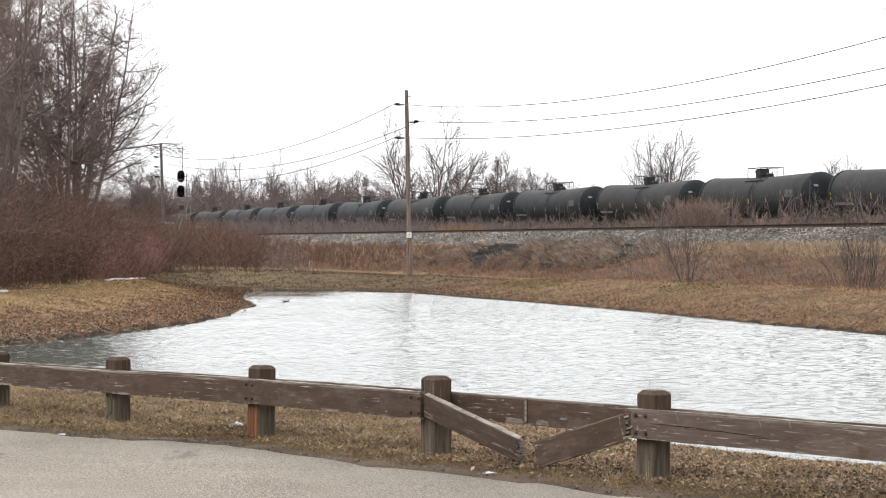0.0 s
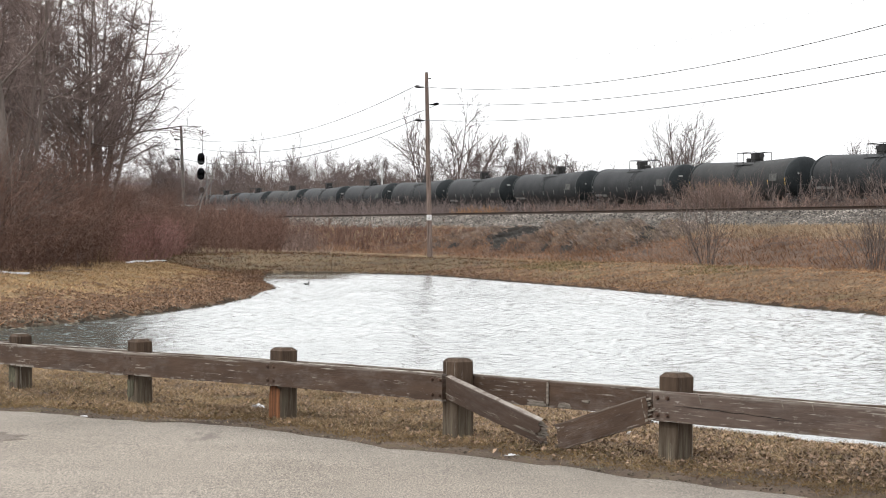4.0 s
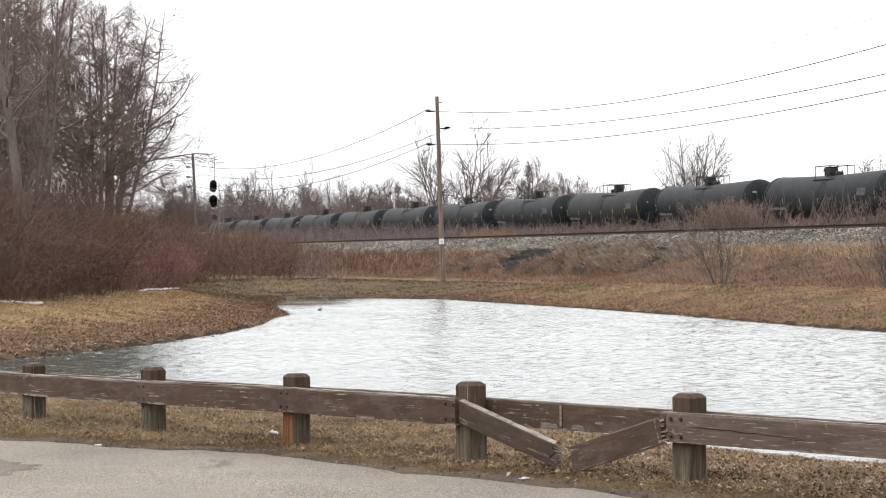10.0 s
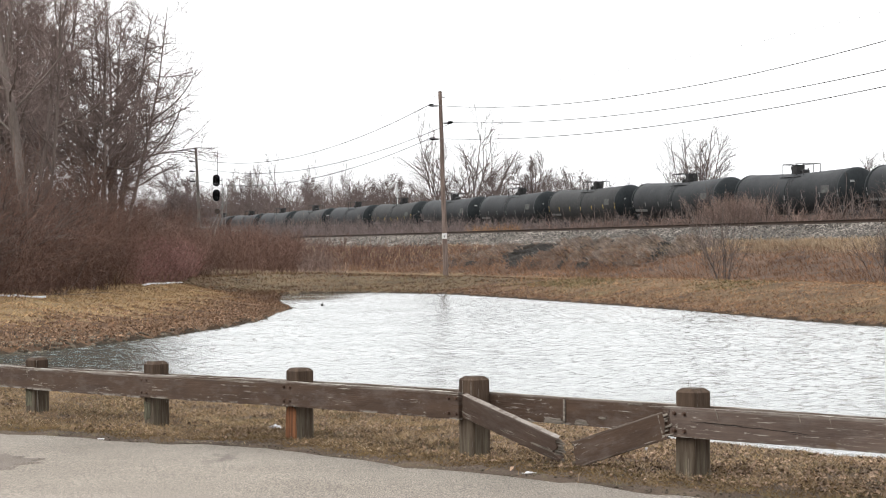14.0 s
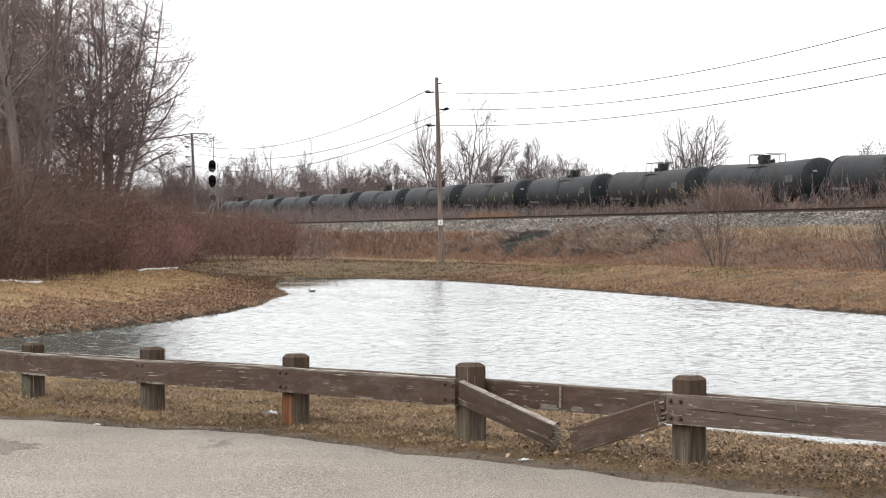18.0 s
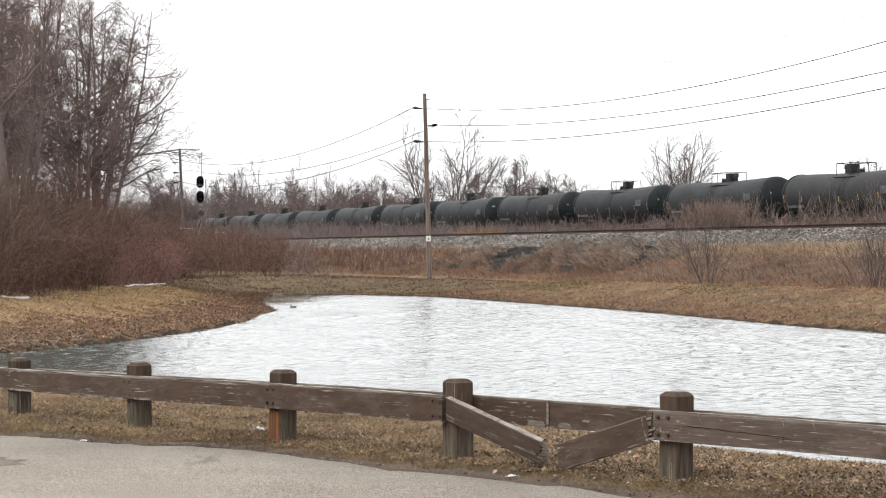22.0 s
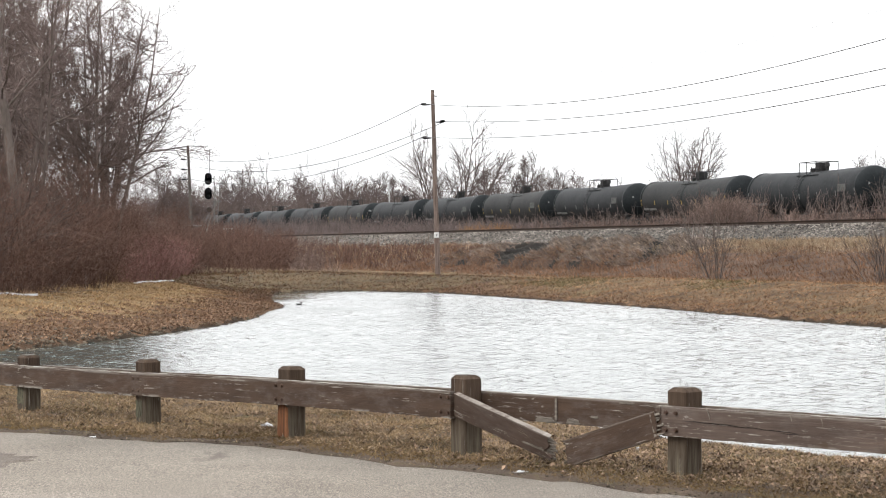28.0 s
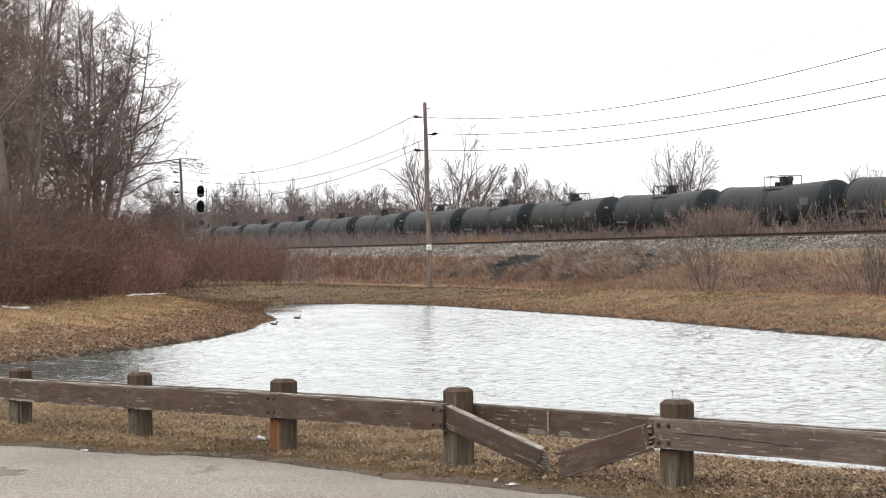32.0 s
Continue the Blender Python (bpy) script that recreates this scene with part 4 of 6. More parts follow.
TURNED = [side == "R" for side in VALVES]

# ---- utility poles and wires ----
POLE_TALL, SPAN = 9.3, 57.4


def utility_pole(label, foot, lean_x, wood, arms=((8.6, -1), (7.68, 1), (6.86, -1))):
    pole = thing("utility_pole", label, "utility pole", Matrix.Translation(foot) @ pose(0, 0, 0, 0, lean_x, 0), group="poles beside the railway")
    bm = bmesh.new()
    v, f = sweep([(0, 0, -0.6), (0.015, 0, 2.0), (-0.01, 0.0, 4.5), (0.012, 0, 7.0), (0, 0, POLE_TALL)], [0.145, 0.135, 0.122, 0.110, 0.098], 14)
    part("shaft", quads("shaft", v, f, True), wood, pole, "cracked wooden shaft")
    part("cap", rod(bm, (0, 0, POLE_TALL - 0.03), (0, 0, POLE_TALL + 0.05), 0.10, 0.07, sides=14), GREY_WOOD, pole)
    for z, way in arms:
        arm = part("bracket", block((0.34, 0.08, 0.08), (way * 0.30, 0, z - 0.02), bevel=0.015), IRON, pole)
        pin = bmesh.new()
        rod(pin, (way * 0.36, 0, z), (way * 0.56, 0, z + 0.02), 0.075, 0.075, sides=10)
        rod(pin, (way * 0.56, 0, z + 0.02), (way * 0.62, 0, z + 0.02), 0.05, 0.05, sides=10)
        part("insulator", pin, SIGNAL_BLACK, arm)
    part("ground_bracket", block((0.16, 0.05, 0.05), (0.18, 0, 9.02), bevel=0.01), IRON, pole)
    return pole


POLE_FOOT = Vector((-0.06, 100.0, 0.5))
FEET = [POLE_FOOT + Vector((AX * SPAN * k, AY * SPAN * k, 0)) for k in (-1, 0, 1, 2)]
for foot, k in zip(FEET, (-1, 0, 1, 2)):
    made = utility_pole("weathered red-brown wooden utility pole with three side insulators" if k < 1 else "grey wooden utility pole far along the railway", foot, -1.45 if k != 1 else -2.4, POLE_WOOD if k < 1 else GREY_WOOD,
                        ((8.6, -1), (7.68, 1), (6.86, -1)) if k < 1 else ((9.1, -1), (8.3, -1), (7.5, -1), (6.7, -1)))
    if k == 0:
        sign = part("plate", block((0.26, 0.02, 0.28), (0.0, -0.18, 1.78), bevel=0.004), BRIGHT_WHITE, made, "small white plate with dark bars")
        for z in (1.74, 1.80):
            part("plate_bar", block((0.07, 0.006, 0.03), (0, -0.193, z)), SIGNAL_BLACK, sign)


post = thing("marker_post", "thin white marker post standing beyond the railway", "post", pose(-6.66, 260.0, at_height(-6.66, 260.0)))
part("shaft", rod(bmesh.new(), (0, 0, -0.3), (0, 0, 8.3), 0.10, 0.09, 10), BRIGHT_WHITE, post)
part("cap", rod(bmesh.new(), (0, 0, 8.3), (0, 0, 8.42), 0.11, 0.06, 10), BRIGHT_WHITE, post)


def wires():
    heights = ((-0.6, 8.62, 0.021, (1.45, 1.5, 1.4)), (0.62, 7.70, 0.021, (1.08, 1.28, 1.4)), (-0.6, 6.88, 0.021, (1.02, 1.35, 1.4)), (0.2, 9.25, 0.007, (0.8, 0.8, 0.8)))
    for side, z, r, sag in heights:
        for k in range(3):
            ends = []
            for foot, lean in ((FEET[k], -1.45 if k != 2 else -2.4), (FEET[k + 1], -1.45 if k != 1 else -2.4)):
                ends.append(np.array(foot) + np.array([side + math.sin(math.radians(lean)) * z, 0, z]))
            u = np.linspace(0, 1, 33)[:, None]
            pts = ends[0] * (1 - u) + ends[1] * u
            pts[:, 2] -= sag[k] * 4 * u[:, 0] * (1 - u[:, 0])
            tagged(linked("overhead_wire", quads("overhead_wire", *sweep(pts, np.full(33, r * (0.8 if k == 0 else 0.95)), 5), True), WIRE), "thin dark overhead wire sagging between wooden poles", "wire", group="wires beside the railway")


wires()

# ---- railway signal ----


def railway_signal():
    foot = Vector((-22.6, 191.0, 2.0))
    sig = thing("railway_signal", "two-headed black railway signal on a galvanised mast", "railway signal", Matrix.Translation(foot))
    part("mast", rod(bmesh.new(), (0.25, 0.25, -0.5), (0.25, 0.25, 6.9), 0.05, 0.045, 10), PALE_STEEL, sig)
    for z in (6.58, 5.1):
        head = bmesh.new()
        box(head, (0.72, 0.05, 0.5), (-0.3, 0, z), bevel=0.01)
        for dz in (-0.24, 0.24):
            rod(head, (-0.3, -0.025, z + dz), (-0.3, 0.025, z + dz), 0.36, sides=22)
        plate = part("signal_head", head, SIGNAL_BLACK, sig)
        for dz in (0.26, -0.26):
            part("hood", rod(bmesh.new(), (-0.3, -0.02, z + dz), (-0.3, -0.32, z + dz - 0.04), 0.15, 0.16, 14), SIGNAL_BLACK, plate)
        part("head_bracket", block((0.5, 0.08, 0.08), (0.0, 0.12, z), bevel=0.01), GALVANISED, sig)
    part("marker_box", rod(block((0.5, 0.2, 0.5), (-0.2, 0.1, 3.5), bevel=0.12), (-0.2, 0.0, 3.5), (-0.2, -0.2, 3.5), 0.3, 0.27, 14), WHEEL, sig, "rust-brown round housing")
    part("antenna", rod(bmesh.new(), (-0.18, 0.25, 6.6), (-0.18, 0.25, 9.6), 0.03, 0.024, 5), SIGNAL_BLACK, sig)
    lad = bmesh.new()
    for x in (0.45, 0.85):
        rod(lad, (x - 0.55, 0.4, -0.5), (x, 0.3, 6.0), 0.035, sides=5)
    for k in range(16):
        z = 0.2 + 0.36 * k
        x = -0.1 + 0.55 * (z + 0.5) / 6.5
        rod(lad, (x, 0.38, z), (x + 0.4, 0.38, z), 0.02, sides=4)
    part("ladder", lad, PALE_STEEL, sig)
    brace = bmesh.new()
    rod(brace, (-1.9, 0.1, -0.6), (0.35, 0.2, 4.4), 0.05, sides=6)
    rod(brace, (-1.45, 0.3, -0.6), (0.55, 0.3, 4.4), 0.04, sides=6)
    part("brace", brace, PALE_STEEL, sig)
    part("platform", block((0.9, 0.7, 0.06), (0.5, 0.3, 4.35), bevel=0.01), GALVANISED, sig)


railway_signal()


def relay_case(x, y, z, w, h):
    case = thing("relay_case", "pale metal relay case beside the railway signal", "cabinet", pose(x, y, z, 0, 0, 20), group="relay cases by the signal")
    part("body", block((w, 0.9, h), (0, 0, h / 2), bevel=0.02), GALVANISED, case)
    part("roof", block((w + 0.2, 1.1, 0.12), (0, 0, h + 0.06), bevel=0.03), WHITE, case)
    for dx in (-0.28, 0.28):
        part("leg", block((0.07, 0.07, 0.9), (dx, 0, -0.45)), GALVANISED, case)


relay_case(-20.9, 191.0, 3.2, 0.7, 0.3)
relay_case(-24.2, 191.0, 3.72, 0.9, 0.16)

# ---- timber guard fence ----
FENCE_TURN = math.degrees(math.atan2(-1.67, 1.5))
PITCH = 2.245


def ragged(wide, high, at, seed, least=0.78):
    """A thin patch with an uneven outline, facing the camera's side."""
    bm, rng, n = bmesh.new(), np.random.default_rng(seed), 26
    rim = []
    for i in range(n):
        a = 2 * math.pi * i / n
        r = least + (1.08 - least) * (0.5 + 0.22 * math.sin(3 * a + seed) + 0.18 * math.sin(5 * a + 2 * seed) + 0.25 * (rng.random() - 0.5))
        sx, sz = math.cos(a), math.sin(a)
        k = 1 / max(abs(sx), abs(sz))
        rim.append((at[0] + wide / 2 * sx * k * r, at[2] + high / 2 * sz * k * r))
    front = [bm.verts.new((x, at[1] - 0.003, z)) for x, z in rim]
    back = [bm.verts.new((x, at[1] + 0.006, z)) for x, z in rim]
    bm.faces.new(front)
    for i in range(n):
        bm.faces.new((front[i], back[i], back[(i + 1) % n], front[(i + 1) % n]))
    return bm


def guard_fence():
    fence = thing("guard_fence", "low brown timber guard fence with one snapped rail", "fence", pose(1.7125, 13.4, 0, 0, 0, FENCE_TURN))
    tops = {1: 0.63, 0: 0.617, -1: 0.598, -2: 0.570, -3: 0.541, -4: 0.494, -5: 0.47, -6: 0.45}
    for k, top in tops.items():
        bm = block((0.176, 0.176, top + 0.5), (0, 0, (top - 0.5) / 2))
        up = [v for v in bm.verts if v.co.z > 0]
        bmesh.ops.bevel(bm, geom=[e for e in bm.edges if e.verts[0] in up and e.verts[1] in up], offset=0.028, segments=1, affect="EDGES")
        bmesh.ops.bevel(bm, geom=[e for e in bm.edges if abs(e.verts[0].co.z - e.verts[1].co.z) > 0.3], offset=0.008, segments=1, affect="EDGES")
        bmesh.ops.subdivide_edges(bm, edges=[e for e in bm.edges if abs(e.verts[0].co.z - e.verts[1].co.z) > 0.3], cuts=5)
        for v in bm.verts:
            n = noise.noise(v.co * 6 + Vector((k * 7, 0, 0)))
            v.co.x += 0.004 * n
            v.co.y += 0.004 * noise.noise(v.co * 6 + Vector((k * 7, 9, 0)))
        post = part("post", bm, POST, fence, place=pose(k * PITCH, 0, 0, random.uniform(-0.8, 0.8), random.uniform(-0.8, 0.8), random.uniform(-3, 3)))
        part("end_grain", block((0.115, 0.115, 0.006), (0, 0, top + 0.001), bevel=0.002), POST_TOP, post, "grey cracked end grain")
        if k == -2:
            part("bare_patch", ragged(0.16, 0.30, (-0.005, -0.091, 0.10), 3), POST_RAW, post, "orange bare wood")
        if k in (-3, -4):
            part("lichen_patch", ragged(0.12, 0.17, (-0.025, -0.091, 0.07), 5 - k), MOSS, post, "pale green lichen")

    def plank(name, x0, z0, x1, z1, y, wide, seed, jag=(0, 0), label="", thick=0.045, m=None, tilt=0):
        """A sawn board between two points of the fence's plane; jag: how ragged its ends are."""
        length, slope = math.hypot(x1 - x0, z1 - z0), math.atan2(z1 - z0, x1 - x0)
        rng = np.random.default_rng(seed)
        nx, nz = max(8, int(length / 0.09)), 6
        bm = bmesh.new()
        grid = {}
        for side in (0, 1):
            for i in range(nx + 1):
                for j in range(nz + 1):
                    f = j / nz - 0.5
                    x = length * (i / nx)
                    if i == 0:
                        x += jag[0] * abs(rng.normal(0, 1))
                    if i == nx:
                        x -= jag[1] * abs(rng.normal(0, 1))
                    z = f * wide + 0.0015 * math.sin(x * 3 + seed) + 0.0011 * rng.normal() * (j in (0, nz))
                    yy = (side - 0.5) * thick + 0.0007 * rng.normal() + 0.006 * math.sin(x * 1.7 + seed * 2)
                    grid[side, i, j] = bm.verts.new((x, yy, z))
        for i in range(nx):
            for j in range(nz):
                bm.faces.new((grid[0, i, j], grid[0, i + 1, j], grid[0, i + 1, j + 1], grid[0, i, j + 1]))
                bm.faces.new((grid[1, i, j], grid[1, i, j + 1], grid[1, i + 1, j + 1], grid[1, i + 1, j]))
            bm.faces.new((grid[0, i, 0], grid[1, i, 0], grid[1, i + 1, 0], grid[0, i + 1, 0]))
            bm.faces.new((grid[0, i, nz], grid[0, i + 1, nz], grid[1, i + 1, nz], grid[1, i, nz]))
        for j in range(nz):
            bm.faces.new((grid[0, 0, j], grid[0, 0, j + 1], grid[1, 0, j + 1], grid[1, 0, j]))
            bm.faces.new((grid[0, nx, j], grid[1, nx, j], grid[1, nx, j + 1], grid[0, nx, j + 1]))
        return part(name, bm, m or BOARD, fence, label, Matrix.Translation((x0, y, z0)) @ pose(0, 0, 0, 0, -math.degrees(slope), 0) @ pose(0, 0, 0, tilt, 0, 0))

    front, back = -0.114, 0.114
    plank("rail", -2 * PITCH - 9.2, 0.235, -3 * PITCH - 0.085, 0.303, front, 0.222, 1)
    plank("rail", -3 * PITCH - 0.08, 0.311, -2 * PITCH - 0.02, 0.350, front - 0.002, 0.222, 2)
    plank("rail", -2 * PITCH - 0.015, 0.352, -1 * PITCH - 0.035, 0.371, front, 0.214, 3)
    plank("rail", -0.10, 0.388, PITCH + 1.6, 0.418, front, 0.208, 4, m=BOARD_GREY)
    snapped = plank("broken_rail", -2.235, 0.385, -1.16, 0.105, front - 0.004, 0.195, 5, (0.008, 0.05), "snapped brown rail hanging to the ground", m=BOARD_WORN, tilt=15)
    fallen = plank("broken_rail", -1.01, 0.088, -0.12, 0.362, front - 0.02, 0.19, 6, (0.02, 0.03), "snapped brown rail fallen from its post")
    plank("rail_stub", -0.16, 0.387, -0.105, 0.388, front, 0.2, 7, (0.02, 0.0), "splintered stub of a rail")
    def splinters(rail, x, way, seed, n, m):
        rng = np.random.default_rng(seed)
        for i in range(n):
            z, ln = -0.085 + 0.17 * (i + rng.random()) / n, 0.03 + 0.07 * rng.random()
            bm = box(bmesh.new(), (1, 1, 1), (0, 0, 0))
            for v in bm.verts:
                thin = 0.25 if v.co.x * way > 0 else 1.0
                v.co = Vector((x + way * (0.5 + v.co.x * way) * ln - way * 0.02, v.co.y * 0.034 * thin - 0.004 * rng.random(), z + v.co.z * 0.02 * thin + 0.3 * ln * rng.normal() * (v.co.x * way > 0) * 0.3))
            part("splinter", bm, m, rail, "pale torn wood fibre")

    splinters(snapped, 1.07, 1, 61, 8, TORN)
    splinters(fallen, 0.90, 1, 62, 7, TORN)
    splinters(fallen, 0.03, -1, 63, 5, POST)
    # long split along the hanging rail
    part("split", box(bmesh.new(), (0.62, 0.004, 0.010), (0.72, -0.024, -0.018), (0, -1.5, 0), 0.001), SIGNAL_BLACK, snapped, "dark split along the grain")
    part("torn_strip", box(bmesh.new(), (0.34, 0.008, 0.022), (0.86, -0.024, -0.034), (0, -2, 0), 0.003), TORN, snapped, "pale torn strip of wood")
    for k, (za, zb) in {-6: (0.22, 0.25), -5: (0.25, 0.285), -4: (0.285, 0.315), -3: (0.315, 0.352), -2: (0.352, 0.375), 0: (0.385, 0.402), 1: (0.402, 0.41)}.items():
        plank("back_rail", k * PITCH, za, (k + 1) * PITCH - 0.01, zb, back, 0.205, 20 + k)
    plank("back_rail", -PITCH, 0.372, -1.35, 0.376, back, 0.205, 41)
    plank("back_rail", -1.34, 0.376, -0.01, 0.386, back, 0.205, 42)
    part("splice", block((0.022, 0.010, 0.17), (-1.345, back - 0.026, 0.376), bevel=0.003), TORN, fence, "pale chipped wood at a joint")
    for x, z, wide, high, seed in ((-1.47, 0.296, 0.21, 0.046, 71), (-1.17, 0.300, 0.14, 0.040, 72), (-0.62, 0.470, 0.16, 0.022, 73), (-0.95, 0.345, 0.08, 0.02, 74)):
        part("bare_patch", ragged(wide, high, (x, back - 0.0265, z), seed, 0.6), TORN, fence, "paint flaked off to pale wood")
    # a long check and three knot scars on the grey rail
    rng = np.random.default_rng(77)
    for x, z, long in ((0.10, 0.399, 0.62), (0.66, 0.392, 0.55), (0.92, 0.376, 0.30), (1.20, 0.384, 0.75), (1.75, 0.392, 0.5)):
        u = np.linspace(0, 1, 12)
        pts = np.column_stack([x + long * u, np.full(12, front - 0.0245), z - 0.010 * u + 0.004 * np.cumsum(rng.normal(0, 0.5, 12))])
        part("crack", quads("crack", *sweep(pts, 0.0024 * np.sin(math.pi * np.clip(u, 0.04, 0.96)) ** 0.5, 5)), SIGNAL_BLACK, fence, "dark drying crack along the grain")
    for x, z, tall, lean in ((0.31, 0.462, 0.075, 24), (1.02, 0.466, 0.06, 20), (1.27, 0.456, 0.085, 14)):
        u = np.linspace(0, 1, 8)
        pts = np.column_stack([x + math.tan(math.radians(lean)) * tall * u + 0.006 * np.sin(u * 3), np.full(8, front - 0.0245), z + tall * (0.5 - u)])
        part("knot_scar", quads("knot_scar", *sweep(pts, 0.0055 * (1 - 0.7 * u), 6), True), TORN, fence, "pale knot scar")
    bolt = mesh_of("bolt", rod(bmesh.new(), (0, 0.004, 0), (0, -0.012, 0), 0.016, 0.012, 8))
    for k, z in ((0, 0.388), (-2, 0.352), (-3, 0.308), (-1, 0.371)):
        for dx in (-0.05, 0.04):
            for dz in (-0.06, 0.06):
                part("bolt", bolt, BOLT, fence, place=pose(k * PITCH + dx + (-0.1 if k == -1 else 0), front - 0.026, z + dz))


guard_fence()

# ---- trees and brush ----


def tree_meshes(seed, tall, stems, trunk_r, counts, thin, angles=(38, 42, 45, 48), ratio=(0.62, 0.5, 0.5, 0.5), rise=(0.02, 0.10, 0.07, 0.04), low=0.22, sway=0.05, sides=(9, 5, 3, 2), fan=0.2, tip=0.12, climb=0.05, wob=(0.10, 0.14, 0.16, 0.18), segs=(8, 4, 2, 1), foot=0.18, dome=0.0):
    """Trunk mesh and crown mesh of a bare tree, its foot at the origin."""
    rng = np.random.default_rng(seed)
    n = stems
    start = np.concatenate([rng.normal(0, foot * (n > 1), (n, 2)), np.full((n, 1), -0.3)], 1)
    turn, tilt = np.arange(n) * 2.4 + rng.random(), (fan * 1.5 * np.sqrt((np.arange(n) + 0.4) / n) if n > 1 else np.full(1, 0.05))
    way = np.stack([tilt * np.cos(turn), tilt * np.sin(turn), np.ones(n)], 1)
    length = tall * ((0.92 + 0.10 * rng.random(n)) if dome else (0.8 + 0.25 * rng.random(n))) * (0.92 if n > 1 else 1.0) * (1 - dome * tilt)
    pts, rad = grow(rng, start, way, length, np.full(n, trunk_r) * (0.75 + 0.5 * rng.random(n)), 12, sway, climb, tip)
    wood, crown = [polyline_tubes(pts, rad, sides[0])], []
    level = [(pts, rad, length)]
    for k, count in enumerate(counts):
        p, r, ln = level[-1]
        s, w, l2, r2 = spawn(rng, p, r, ln, count, low if k == 0 else 0.12, 0.98, angles[k], ratio[k], thin[k])
        q, rr = grow(rng, s, w, l2, r2, segs[k], wob[k], rise[k], 0.3)
        (wood if k == 0 else crown).append(polyline_tubes(q, rr, sides[min(k + 1, 3)]))
        level.append((q, rr, l2))
    return quads("trunk", *merged(wood), True), quads("crown", *merged(crown))


def plant_tree(name, meshes, label, x, y, turn, size=1.0, bark=None, twig=None, group="", z=None):
    base = thing(name, label, "tree", Matrix.Translation((x, y, (at_height(x, y) if z is None else z) - 0.05)) @ pose(0, 0, 0, 0, 0, turn), group)
    for part_name, me, m in (("trunk", meshes[0], bark or BARK), ("crown", meshes[1], twig or TWIG)):
        ob = part(part_name, me, m, base)
        ob.scale = (size,) * 3
    return base


def thicket(seed, feet, tall, thick, twigs, lean=0.18, fork=38, m=4, sub=3, bias=(0, 0), steps=2, flat=False, rise=0.03, wobble=0.13, reach=0.38):
    """Many upright stems with side twigs, as arrays for quads(); flat: the stems are blades."""
    rng = np.random.default_rng(seed)
    n = len(feet)
    way = np.concatenate([rng.normal(0, lean, (n, 2)) + np.array(bias), np.ones((n, 1))], 1)
    pts, rad = grow(rng, feet, way, tall, np.full(n, thick) * (0.6 + 0.8 * rng.random(n)), m, wobble, rise, 0.35)
    out = [polyline_tubes(pts, rad, 2 if flat or m == 1 else 3)]
    if twigs:
        s, w, ln, r = spawn(rng, pts, rad, tall, twigs, 0.15, 0.98, fork, reach, thick * 0.6)
        q, qr = grow(rng, s, w, ln, r, steps, 0.16, 0.06, 0.4)
        out.append(polyline_tubes(q, qr, 2))
        if sub:
            s, w, ln, r = spawn(rng, q, qr, ln, sub, 0.1, 0.95, fork, 0.55, thick * 0.45)
            q, qr = grow(rng, s, w, ln, r, 1, 0.16, 0.05, 0.4)
            out.append(polyline_tubes(q, qr, 2))
    return merged(out)


def scattered(rng, n, x0, x1, y0, y1, keep=None, lift=-0.03):
    """Feet on the ground inside a box of the plan, kept where keep(x, y) is true."""
    x, y = rng.uniform(x0, x1, n), rng.uniform(y0, y1, n)
    if keep is not None:
        k = keep(x, y)
        x, y = x[k], y[k]
    return np.stack([x, y, height(x, y) + lift], 1)


def thicket_depth(x, y):
    return (x > -0.255 * y - 1.5) & (x > brush_edge(y) - 5.5)


def stuff(name, arrays, material, label, category):
    return tagged(linked(name, quads(name, *arrays), material), label, category, kind="stuff")


def brush_edge(y):
    """The thicket's edge towards the pond's grassy bank."""
    return np.interp(y, [28, 40, 47, 55, 64, 80, 90, 110, 140], [-15.5, -11.6, -10.0, -9.9, -10.0, -10.8, -11.3, -13.0, -16.0])


